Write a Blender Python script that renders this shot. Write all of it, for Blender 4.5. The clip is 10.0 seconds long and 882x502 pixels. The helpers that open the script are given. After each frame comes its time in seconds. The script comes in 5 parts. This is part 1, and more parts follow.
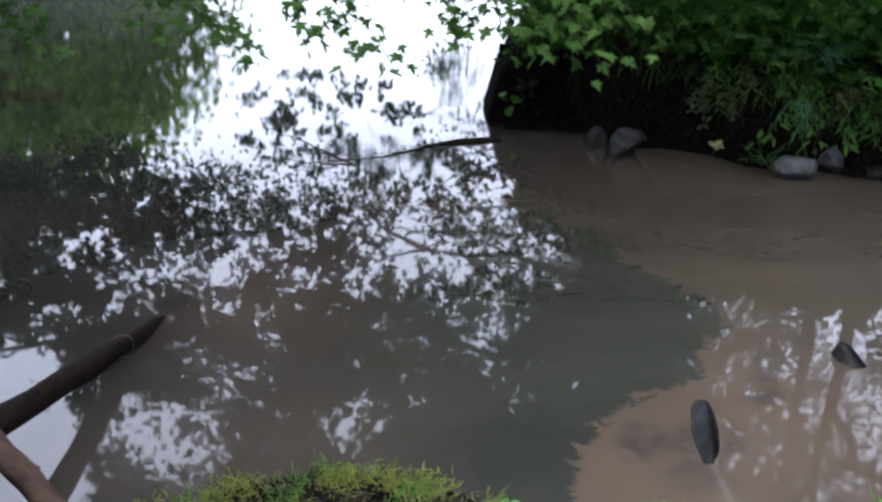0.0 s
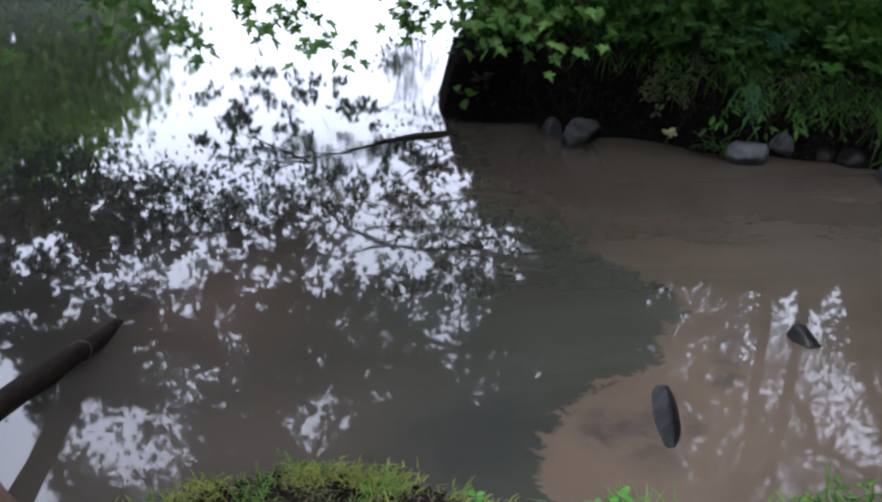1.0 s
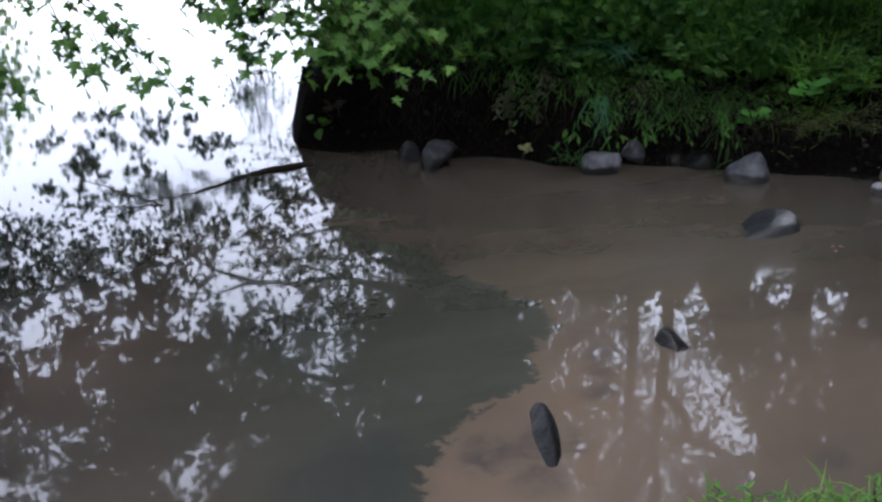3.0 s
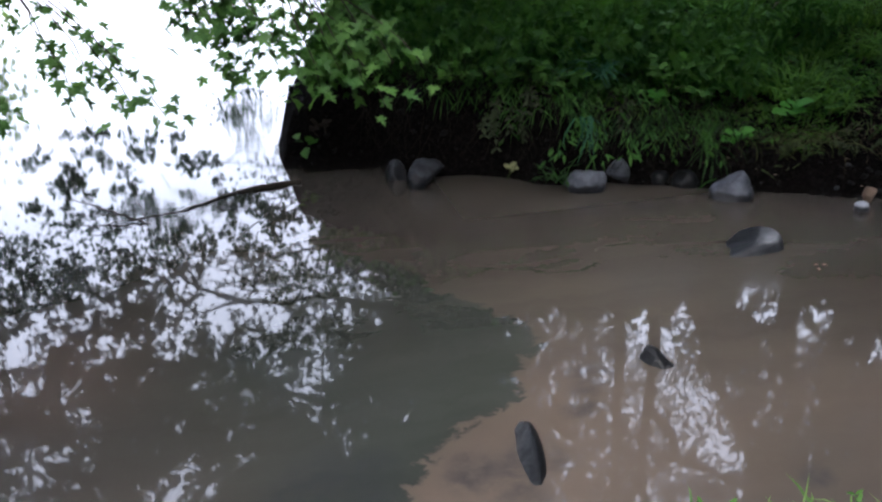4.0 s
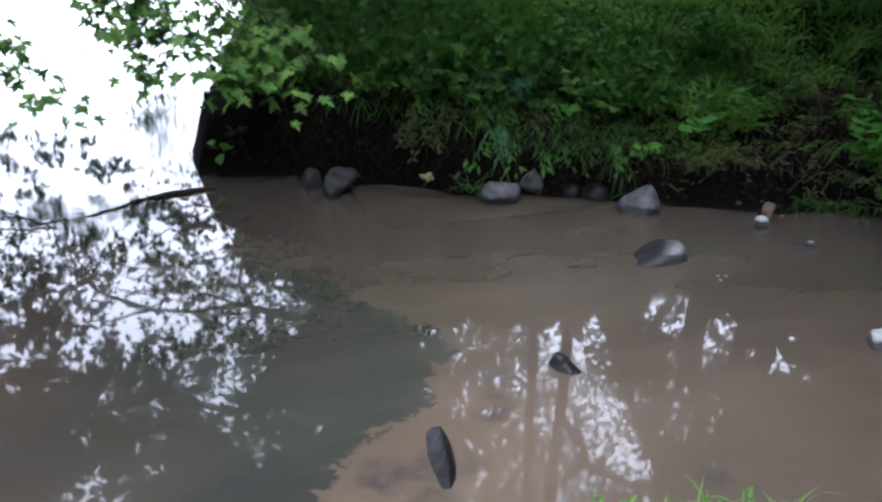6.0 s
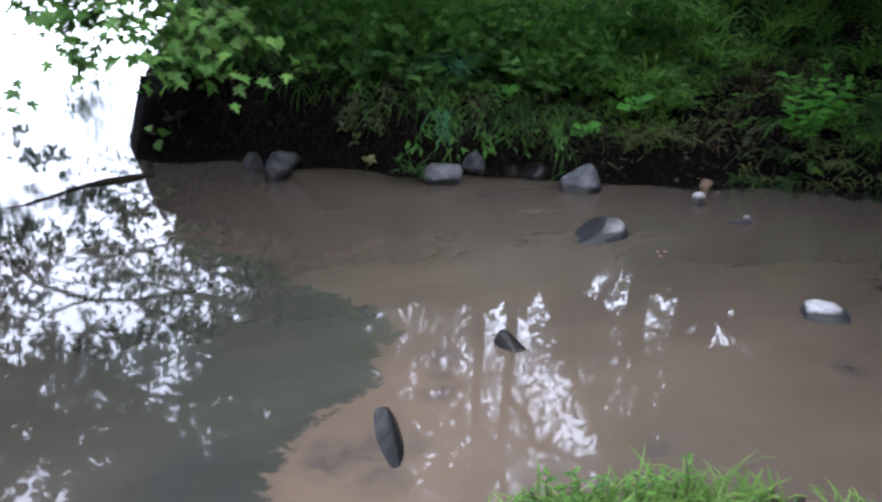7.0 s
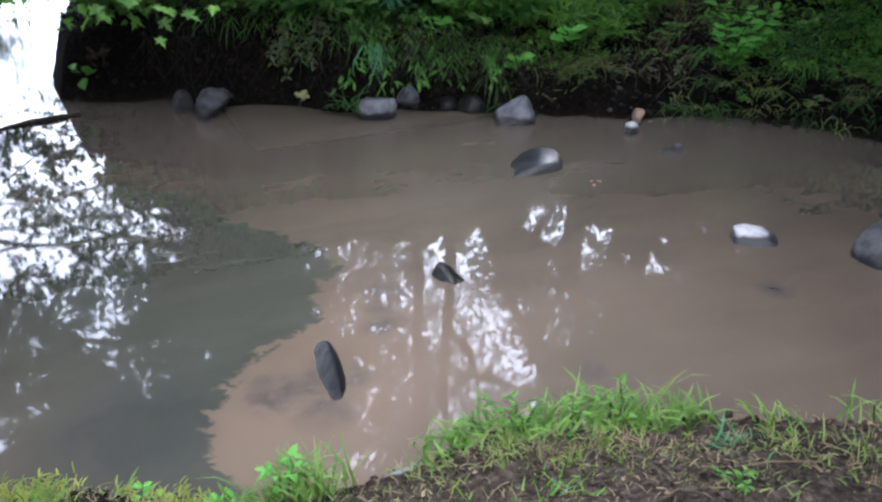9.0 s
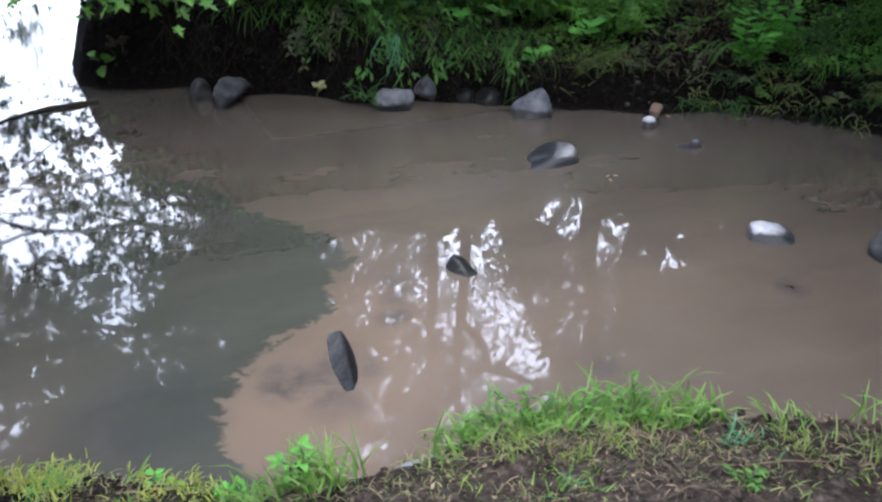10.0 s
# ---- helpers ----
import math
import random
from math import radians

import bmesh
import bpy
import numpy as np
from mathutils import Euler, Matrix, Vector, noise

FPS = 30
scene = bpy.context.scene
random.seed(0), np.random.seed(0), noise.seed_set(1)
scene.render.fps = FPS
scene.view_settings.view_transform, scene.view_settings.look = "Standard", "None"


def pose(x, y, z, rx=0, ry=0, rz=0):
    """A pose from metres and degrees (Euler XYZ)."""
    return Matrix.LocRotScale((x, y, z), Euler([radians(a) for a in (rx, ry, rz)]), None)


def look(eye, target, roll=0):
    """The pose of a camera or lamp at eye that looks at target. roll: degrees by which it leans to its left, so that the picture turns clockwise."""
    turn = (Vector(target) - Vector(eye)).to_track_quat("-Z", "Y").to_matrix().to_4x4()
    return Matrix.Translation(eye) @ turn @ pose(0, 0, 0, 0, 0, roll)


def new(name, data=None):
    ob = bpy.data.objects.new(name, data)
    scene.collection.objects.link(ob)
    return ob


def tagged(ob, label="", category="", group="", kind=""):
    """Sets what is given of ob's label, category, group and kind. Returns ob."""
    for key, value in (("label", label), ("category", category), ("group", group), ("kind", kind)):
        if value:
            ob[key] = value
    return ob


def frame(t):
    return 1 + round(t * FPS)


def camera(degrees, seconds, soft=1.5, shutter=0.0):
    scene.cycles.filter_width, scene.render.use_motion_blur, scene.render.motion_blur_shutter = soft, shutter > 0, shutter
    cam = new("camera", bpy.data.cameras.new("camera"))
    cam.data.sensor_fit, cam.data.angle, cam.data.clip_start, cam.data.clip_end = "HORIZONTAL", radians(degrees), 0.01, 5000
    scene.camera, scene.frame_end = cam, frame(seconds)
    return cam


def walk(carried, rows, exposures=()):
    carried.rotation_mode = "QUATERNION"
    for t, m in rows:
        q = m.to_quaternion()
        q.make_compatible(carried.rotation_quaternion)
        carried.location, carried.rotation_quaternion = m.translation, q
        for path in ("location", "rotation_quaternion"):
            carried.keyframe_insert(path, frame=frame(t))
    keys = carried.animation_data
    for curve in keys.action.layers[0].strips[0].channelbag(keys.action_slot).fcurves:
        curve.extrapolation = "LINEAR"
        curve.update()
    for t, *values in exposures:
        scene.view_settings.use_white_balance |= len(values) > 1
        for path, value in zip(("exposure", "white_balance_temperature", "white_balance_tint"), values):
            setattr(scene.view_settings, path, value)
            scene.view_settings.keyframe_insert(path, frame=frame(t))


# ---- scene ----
cam = camera(49.5, 10.0, soft=2.5, shutter=0.5)
PATH = [
    (0.0, (-0.047, -0.027, 2.011), (-0.047, 4.543, -0.017), -0.32),
    (0.5, (-0.045, -0.028, 2.013), (0.118, 4.522, -0.053), -0.45),
    (1.0, (-0.041, -0.031, 2.013), (0.164, 4.521, -0.045), -1.06),
    (1.5, (-0.049, -0.038, 2.008), (0.540, 4.496, -0.016), -1.25),
    (2.0, (-0.024, 0.003, 2.011), (0.536, 4.574, 0.065), -0.60),
    (2.5, (0.000, 0.069, 1.993), (0.583, 4.607, -0.024), 0.18),
    (3.0, (0.003, 0.069, 1.991), (0.883, 4.584, 0.031), -2.63),
    (4.5, (0.016, 0.047, 1.998), (1.080, 4.565, 0.141), -1.40),
    (5.0, (0.013, 0.028, 2.008), (1.267, 4.497, 0.147), -0.86),
    (5.2, (0.014, 0.019, 2.007), (1.167, 4.513, 0.144), -1.21),
    (6.3, (0.017, 0.009, 1.985), (1.475, 4.435, 0.172), 0.43),
    (6.5, (0.020, 0.019, 1.986), (1.501, 4.407, 0.102), 0.33),
    (7.0, (0.014, -0.011, 1.985), (1.653, 4.313, 0.085), 0.37),
    (7.5, (0.017, -0.014, 1.994), (1.824, 4.255, 0.121), 0.31),
    (8.0, (0.015, -0.011, 1.991), (1.853, 4.257, 0.146), 0.44),
    (8.5, (0.013, -0.031, 1.998), (1.945, 4.070, -0.113), 0.33),
    (9.0, (0.014, -0.030, 1.976), (1.899, 4.046, -0.223), 0.54),
    (9.5, (0.020, -0.027, 1.984), (1.872, 4.047, -0.248), 0.42),
    (10.0, (0.019, -0.030, 1.979), (1.823, 4.060, -0.260), 0.99),
]
walk(cam, [(t, look(eye, target, roll)) for t, eye, target, roll in PATH],
     [(0.0, 2.19, 5800, 10), (1.0, 2.13, 5800, 10), (2.5, 2.07, 5800, 10), (4.5, 2.38, 5770, 10), (6.5, 2.81, 5720, 10), (7.5, 3.05, 5690, 9.5), (10.0, 3.17, 5680, 9.5)])

# ---- world, sun and exposure ----
SUN_ELEVATION, SUN_TURN = radians(48), radians(200)
world = bpy.data.worlds.new("overcast_sky")
scene.world = world
world.use_nodes = True
wt = world.node_tree
sky = wt.nodes.new("ShaderNodeTexSky")
sky.sky_type, sky.sun_disc = "NISHITA", False
sky.sun_elevation, sky.sun_rotation = SUN_ELEVATION, SUN_TURN
sky.air_density, sky.dust_density, sky.ozone_density = 1.0, 6.0, 1.0
wt.nodes["Background"].inputs["Strength"].default_value = 0.15
pale = wt.nodes.new("ShaderNodeMix")
pale.data_type = "RGBA"
pale.inputs["Factor"].default_value = 0.6
pale.inputs[7].default_value = (9.9, 9.6, 10.4, 1.0)
wt.links.new(sky.outputs["Color"], pale.inputs[6])
wt.links.new(pale.outputs[2], wt.nodes["Background"].inputs["Color"])

sun_data = bpy.data.lights.new("sun", "SUN")
sun_data.energy, sun_data.angle, sun_data.color = 0.6, radians(30), (1.0, 0.96, 0.9)
sun = new("sun", sun_data)
sun.matrix_world = look((0, 0, 0), (-math.sin(SUN_TURN) * math.cos(SUN_ELEVATION), -math.cos(SUN_TURN) * math.cos(SUN_ELEVATION), -math.sin(SUN_ELEVATION)))

rng = np.random.default_rng(7)


# ---- materials ----
def material(name):
    m = bpy.data.materials.new(name)
    m.use_nodes = True
    nt = m.node_tree
    return m, nt, nt.nodes["Principled BSDF"], nt.nodes["Material Output"]


def node(nt, kind, **values):
    n = nt.nodes.new(kind)
    for key, value in values.items():
        n.inputs[key.replace("_", " ")].default_value = value
    return n


def noise_tex(nt, where, scale, detail=4.0, rough=0.55):
    n = node(nt, "ShaderNodeTexNoise", Scale=scale, Detail=detail, Roughness=rough)
    nt.links.new(where, n.inputs["Vector"])
    return n.outputs["Fac"]


def ramp(nt, fac, stops):
    r = nt.nodes.new("ShaderNodeValToRGB")
    while len(r.color_ramp.elements) < len(stops):
        r.color_ramp.elements.new(0.5)
    for e, (p, c) in zip(r.color_ramp.elements, stops):
        e.position, e.color = p, (*c, 1.0)
    nt.links.new(fac, r.inputs["Fac"])
    return r.outputs["Color"]


def blend(nt, fac, a, b, how="MIX"):
    n = nt.nodes.new("ShaderNodeMix")
    n.data_type, n.blend_type = "RGBA", how
    for socket, value in ((n.inputs[0], fac), (n.inputs[6], a), (n.inputs[7], b)):
        if isinstance(value, (int, float)):
            socket.default_value = value
        elif isinstance(value, tuple):
            socket.default_value = (*value, 1.0)
        else:
            nt.links.new(value, socket)
    return n.outputs[2]


def sums(nt, how, a, b=0.0, clamp=False):
    n = nt.nodes.new("ShaderNodeMath")
    n.operation, n.use_clamp = how, clamp
    for i, v in enumerate((a, b)):
        if isinstance(v, (int, float)):
            n.inputs[i].default_value = v
        else:
            nt.links.new(v, n.inputs[i])
    return n.outputs[0]


def place(nt):
    return nt.nodes.new("ShaderNodeNewGeometry").outputs["Position"]


def own_coords(nt):
    return nt.nodes.new("ShaderNodeTexCoord").outputs["Object"]


def relief(nt, shader, height, strength=0.4, distance=0.02):
    b = node(nt, "ShaderNodeBump", Strength=strength, Distance=distance)
    nt.links.new(height, b.inputs["Height"])
    nt.links.new(b.outputs["Normal"], shader.inputs["Normal"])


def leaf_material(name, dark, light, glow=0.35, rough=0.5, single=False):
    """Thin leaf: a soft gloss on top, light passing through, each leaf of its own shade."""
    m, nt, bs, out = material(name)
    if single:
        vary = nt.nodes.new("ShaderNodeObjectInfo").outputs["Random"]
    else:
        vary = nt.nodes.new("ShaderNodeNewGeometry").outputs["Random Per Island"]
    patch = noise_tex(nt, place(nt), 2.3, 3)
    fac = sums(nt, "ADD", sums(nt, "MULTIPLY", vary, 0.65), sums(nt, "MULTIPLY", sums(nt, "SUBTRACT", patch, 0.3), 0.8), True)
    mid = tuple((a + b) / 2 for a, b in zip(dark, light))
    col = ramp(nt, fac, [(0.0, dark), (0.55, mid), (1.0, light)])
    fine = noise_tex(nt, place(nt), 160, 2)
    col = blend(nt, sums(nt, "MULTIPLY", fine, 0.35), col, tuple(c * 0.55 for c in dark))
    nt.links.new(col, bs.inputs["Base Color"])
    bs.inputs["Roughness"].default_value = rough
    bs.inputs["Specular IOR Level"].default_value = 0.22
    tl = nt.nodes.new("ShaderNodeBsdfTranslucent")
    warm = blend(nt, 1.0, col, (1.25, 1.35, 0.7), "MULTIPLY")
    nt.links.new(warm, tl.inputs["Color"])
    mx = node(nt, "ShaderNodeMixShader", Fac=glow)
    nt.links.new(bs.outputs[0], mx.inputs[1])
    nt.links.new(tl.outputs[0], mx.inputs[2])
    nt.links.new(mx.outputs[0], out.inputs["Surface"])
    return m


def soil_material():
    m, nt, bs, out = material("damp_soil")
    p = place(nt)
    big, fine = noise_tex(nt, p, 1.7, 5), noise_tex(nt, p, 38, 6, 0.7)
    col = ramp(nt, fine, [(0.25, (0.012, 0.0095, 0.0085)), (0.5, (0.052, 0.041, 0.035)), (0.78, (0.19, 0.15, 0.125))])
    col = blend(nt, sums(nt, "MULTIPLY", big, 0.5), col, (0.015, 0.015, 0.010))
    sep = nt.nodes.new("ShaderNodeSeparateXYZ")
    nt.links.new(p, sep.inputs[0])
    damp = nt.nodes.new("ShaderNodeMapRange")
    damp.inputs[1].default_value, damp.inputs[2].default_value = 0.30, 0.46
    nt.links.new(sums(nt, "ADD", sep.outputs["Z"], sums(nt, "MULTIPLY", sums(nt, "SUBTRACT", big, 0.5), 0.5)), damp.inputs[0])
    # This mask darkens the far bank: wet mud plus undercut shade in its colour
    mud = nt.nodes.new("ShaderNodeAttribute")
    mud.attribute_name = "mud_shade"
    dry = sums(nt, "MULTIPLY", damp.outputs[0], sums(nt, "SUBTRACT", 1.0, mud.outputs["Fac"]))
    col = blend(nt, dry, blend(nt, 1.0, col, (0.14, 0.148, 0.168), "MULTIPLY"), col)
    nt.links.new(col, bs.inputs["Base Color"])
    rough = ramp(nt, big, [(0.3, (0.75,) * 3), (0.7, (1.0,) * 3)])
    nt.links.new(rough, bs.inputs["Roughness"])
    bs.inputs["Specular IOR Level"].default_value = 0.02
    relief(nt, bs, sums(nt, "ADD", fine, sums(nt, "MULTIPLY", noise_tex(nt, p, 9, 4), 2.0)), 0.9, 0.03)
    return m


def rock_material(name, dark, light, wet_line=0.035, wet_tone=0.17, ragged=0.09):
    """Weathered river stone, dark and shiny below its wet line."""
    m, nt, bs, out = material(name)
    p, o = place(nt), own_coords(nt)
    big, fine = noise_tex(nt, p, 11, 4), noise_tex(nt, p, 70, 6, 0.7)
    col = ramp(nt, big, [(0.3, dark), (0.62, light)])
    col = blend(nt, sums(nt, "MULTIPLY", fine, 0.6), col, tuple(c * 0.35 for c in dark))
    sep = nt.nodes.new("ShaderNodeSeparateXYZ")
    nt.links.new(p, sep.inputs[0])
    edge = sums(nt, "ADD", sep.outputs["Z"], sums(nt, "MULTIPLY", sums(nt, "SUBTRACT", big, 0.5), ragged))
    dry = nt.nodes.new("ShaderNodeMapRange")
    dry.inputs[1].default_value, dry.inputs[2].default_value = wet_line - 0.008, wet_line + 0.012
    nt.links.new(edge, dry.inputs[0])
    col = blend(nt, dry.outputs[0], blend(nt, 1.0, col, (wet_tone * 0.95, wet_tone, wet_tone * 1.1), "MULTIPLY"), col)
    nt.links.new(col, bs.inputs["Base Color"])
    nt.links.new(ramp(nt, dry.outputs[0], [(0.0, (0.33,) * 3), (1.0, (0.7,) * 3)]), bs.inputs["Roughness"])
    bs.inputs["Specular IOR Level"].default_value = 0.35
    relief(nt, bs, sums(nt, "ADD", fine, sums(nt, "MULTIPLY", big, 2)), 0.5, 0.012)
    return m


def bark_material(name, dark, light, scale=1.0, rough=0.85, grain_along=(1, 1, 0.22)):
    m, nt, bs, out = material(name)
    mp = nt.nodes.new("ShaderNodeMapping")
    mp.inputs["Scale"].default_value = grain_along
    nt.links.new(own_coords(nt), mp.inputs["Vector"])
    grain = noise_tex(nt, mp.outputs[0], 34 * scale, 5, 0.65)
    big = noise_tex(nt, place(nt), 5, 3)
    col = blend(nt, sums(nt, "MULTIPLY", big, 0.6), ramp(nt, grain, [(0.3, dark), (0.7, light)]), tuple(c * 0.6 for c in dark))
    nt.links.new(col, bs.inputs["Base Color"])
    bs.inputs["Roughness"].default_value = rough
    bs.inputs["Specular IOR Level"].default_value = 0.2
    relief(nt, bs, grain, 0.7, 0.01)
    return m


def water_material():
    """Creek water: a clear dark arm and a silty brown arm that meet along a ragged edge."""
    m, nt, bs, out = material("creek_water")
    p = place(nt)
    silt = nt.nodes.new("ShaderNodeAttribute")
    silt.attribute_name = "silt"
    sunk = nt.nodes.new("ShaderNodeAttribute")
    sunk.attribute_name = "sunken"
    warp = node(nt, "ShaderNodeTexNoise", Scale=3.0, Detail=5.0, Roughness=0.6)
    nt.links.new(p, warp.inputs["Vector"])
    off = nt.nodes.new("ShaderNodeVectorMath")
    off.operation = "MULTIPLY_ADD"
    off.inputs[1].default_value = (0.5, 0.5, 0.0)
    nt.links.new(warp.outputs["Color"], off.inputs[0])
    nt.links.new(p, off.inputs[2])
    fray = noise_tex(nt, off.outputs[0], 5.5, 4, 0.55)
    lick = nt.nodes.new("ShaderNodeMapping")
    lick.inputs["Scale"].default_value = (0.55, 1.5, 1.0)
    nt.links.new(off.outputs[0], lick.inputs["Vector"])
    teeth = noise_tex(nt, lick.outputs[0], 13, 3, 0.6)
    edge = sums(nt, "ADD", silt.outputs["Fac"], sums(nt, "MULTIPLY", sums(nt, "SUBTRACT", fray, 0.5), 0.30))
    edge = sums(nt, "ADD", edge, sums(nt, "MULTIPLY", sums(nt, "SUBTRACT", teeth, 0.5), 0.24))
    mr = nt.nodes.new("ShaderNodeMapRange")
    mr.interpolation_type = "SMOOTHSTEP"
    mr.inputs[1].default_value, mr.inputs[2].default_value = 0.478, 0.528
    nt.links.new(edge, mr.inputs[0])
    streak = nt.nodes.new("ShaderNodeMapping")
    streak.inputs["Rotation"].default_value = (0, 0, radians(28))
    streak.inputs["Scale"].default_value = (0.5, 2.2, 1)
    nt.links.new(off.outputs[0], streak.inputs["Vector"])
    cloud = noise_tex(nt, streak.outputs[0], 1.6, 5, 0.6)
    mud = ramp(nt, cloud, [(0.25, MUD_DARK), (0.5, MUD), (0.75, MUD_PALE)])
    # near water: denser silt, with its brighter light mixed into the colour
    dense = nt.nodes.new("ShaderNodeAttribute")
    dense.attribute_name = "silt_and_light"
    mud = blend(nt, dense.outputs["Fac"], mud, MUD_DENSE_LIT)
    clear = ramp(nt, cloud, [(0.3, CLEAR_DARK), (0.7, CLEAR)])
    haze = nt.nodes.new("ShaderNodeAttribute")
    haze.attribute_name = "haze"
    clear = blend(nt, haze.outputs["Fac"], clear, MUD_THIN)
    col = blend(nt, mr.outputs[0], clear, mud)
    deep = sums(nt, "MULTIPLY", sunk.outputs["Fac"], sums(nt, "MULTIPLY", sums(nt, "SUBTRACT", fray, 0.26), 3.2, True), True)
    col = blend(nt, deep, col, (0.035, 0.036, 0.038))
    nt.links.new(col, bs.inputs["Base Color"])
    ruffled = nt.nodes.new("ShaderNodeAttribute")
    ruffled.attribute_name = "ruffled"
    nt.links.new(sums(nt, "ADD", 0.027, sums(nt, "MULTIPLY", ruffled.outputs["Fac"], 0.25)), bs.inputs["Roughness"])
    bs.inputs["IOR"].default_value = 1.5
    swell = nt.nodes.new("ShaderNodeMapping")
    swell.inputs["Rotation"].default_value = (0, 0, radians(-8))
    swell.inputs["Scale"].default_value = (1.0, 1.7, 1.0)
    nt.links.new(p, swell.inputs["Vector"])
    slow, quick = noise_tex(nt, swell.outputs[0], 2.6, 2, 0.45), noise_tex(nt, swell.outputs[0], 17, 2, 0.5)
    ring = nt.nodes.new("ShaderNodeAttribute")
    ring.attribute_name = "ripple"
    fine = noise_tex(nt, swell.outputs[0], 48, 2, 0.5)
    slow = sums(nt, "ADD", slow, sums(nt, "MULTIPLY", fine, 0.010))
    height = sums(nt, "ADD", slow, sums(nt, "MULTIPLY", quick, sums(nt, "ADD", 0.010, sums(nt, "MULTIPLY", ring.outputs["Fac"], 1.8))))
    relief(nt, bs, height, 1.0, WAVE)
    return m


MUD_DARK, MUD, MUD_PALE, MUD_DENSE_LIT = (0.053, 0.046, 0.038), (0.066, 0.057, 0.047), (0.078, 0.068, 0.055), (0.118, 0.091, 0.070)
CLEAR_DARK, CLEAR, MUD_THIN = (0.035, 0.038, 0.032), (0.048, 0.051, 0.043), (0.115, 0.090, 0.071)
WAVE = 0.00024

SOIL = soil_material()
WATER = water_material()
BARK = bark_material("rough_bark", (0.02, 0.016, 0.013), (0.085, 0.07, 0.055))
LOG_BARK = bark_material("wet_log_bark", (0.009, 0.0055, 0.004), (0.033, 0.019, 0.0125), rough=0.9, grain_along=(1, 0.2, 1))
LOG_PALE = bark_material("weathered_wood", (0.07, 0.045, 0.033), (0.2, 0.135, 0.10), grain_along=(0.3, 1, 0.5))
TWIG = bark_material("thin_twig_bark", (0.02, 0.016, 0.012), (0.07, 0.055, 0.04))
STEM = leaf_material("green_stem", (0.03, 0.05, 0.015), (0.09, 0.13, 0.04), 0.1)
MAPLE = leaf_material("maple_leaf_green", (0.036, 0.094, 0.024), (0.130, 0.25, 0.062), 0.58, 0.5, True)
MAPLE_MANY = leaf_material("maple_foliage_green", (0.036, 0.094, 0.024), (0.130, 0.25, 0.062), 0.58, 0.5)
CANOPY = leaf_material("canopy_leaf_green", (0.022, 0.039, 0.016), (0.045, 0.074, 0.028), 0.3)
OLIVE = leaf_material("olive_canopy_leaf", (0.05, 0.09, 0.012), (0.16, 0.26, 0.03), 0.4)
BUSH = leaf_material("shrub_leaf_green", (0.020, 0.073, 0.017), (0.157, 0.353, 0.072), 0.42, 0.6)
BUSH_DARK = leaf_material("dark_shrub_leaf", (0.015, 0.044, 0.016), (0.073, 0.162, 0.046), 0.4, 0.6)
OLIVE_WEED = leaf_material("olive_weed_leaf", (0.04, 0.065, 0.022), (0.17, 0.235, 0.085), 0.35, 0.65)
PALE_SPRIG = leaf_material("pale_grey_green_leaf", (0.05, 0.07, 0.035), (0.16, 0.19, 0.11), 0.3, 0.7, True)
HERB = leaf_material("herb_leaf_green", (0.036, 0.113, 0.020), (0.213, 0.431, 0.080), 0.42, 0.6)
BROAD = leaf_material("broad_leaf_green", (0.08, 0.26, 0.05), (0.20, 0.50, 0.10), 0.45, 0.55, True)
SPRIG = leaf_material("sprig_leaf_green", (0.034, 0.108, 0.026), (0.179, 0.363, 0.080), 0.42, 0.6, True)
REED = leaf_material("blue_green_reed", (0.03, 0.10, 0.05), (0.09, 0.27, 0.14), 0.35)
GRASS = leaf_material("bank_grass", (0.05, 0.10, 0.015), (0.25, 0.37, 0.065), 0.4)
LUSH = leaf_material("lush_grass", (0.045, 0.11, 0.018), (0.22, 0.37, 0.09), 0.45)
YELLOW_GRASS = leaf_material("mossy_grass", (0.075, 0.10, 0.016), (0.38, 0.42, 0.085), 0.4)
DEAD_LEAF = leaf_material("dead_leaf", (0.07, 0.045, 0.03), (0.36, 0.29, 0.21), 0.15, 0.8)
STRAW = leaf_material("dry_straw", (0.05, 0.037, 0.025), (0.27, 0.21, 0.135), 0.2, 0.8)
DRYVINE = leaf_material("dry_vine", (0.06, 0.043, 0.026), (0.21, 0.16, 0.10), 0.15, 0.8)
# near-black blades that stand in for the shade under the bank's overhang
ROOT = leaf_material("shade_rootlets", (0.005, 0.0045, 0.004), (0.028, 0.022, 0.015), 0.1, 0.9)
DRYGRASS = leaf_material("half_dry_grass", (0.06, 0.085, 0.025), (0.22, 0.25, 0.10), 0.3, 0.7)
PALE_LEAF = leaf_material("pale_leaf", (0.35, 0.36, 0.18), (0.55, 0.55, 0.32), 0.3)
ROCK = rock_material("grey_rock", (0.055, 0.060, 0.075), (0.175, 0.19, 0.23), 0.046, 0.12, 0.05)
# darker copy of the grey rock, with the undercut's shade in its colour
ROCK_SHADE = rock_material("undercut_shade_rock", (0.012, 0.013, 0.016), (0.060, 0.066, 0.078), 0.10, 0.2, 0.16)
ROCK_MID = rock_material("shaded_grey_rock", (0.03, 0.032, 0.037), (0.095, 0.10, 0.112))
ROCK_HALF = rock_material("half_wet_rock", (0.15, 0.16, 0.18), (0.44, 0.46, 0.50), 0.054, 0.09, 0.02)
ROCK_DARK = rock_material("dark_rock", (0.015, 0.0155, 0.018), (0.05, 0.05, 0.056))
ROCK_WET = rock_material("wet_dark_rock", (0.014, 0.0145, 0.017), (0.06, 0.062, 0.07), 0.4)
ROCK_PALE = rock_material("pale_rock", (0.30, 0.32, 0.36), (0.58, 0.61, 0.68), 0.034, 0.06, 0.05)
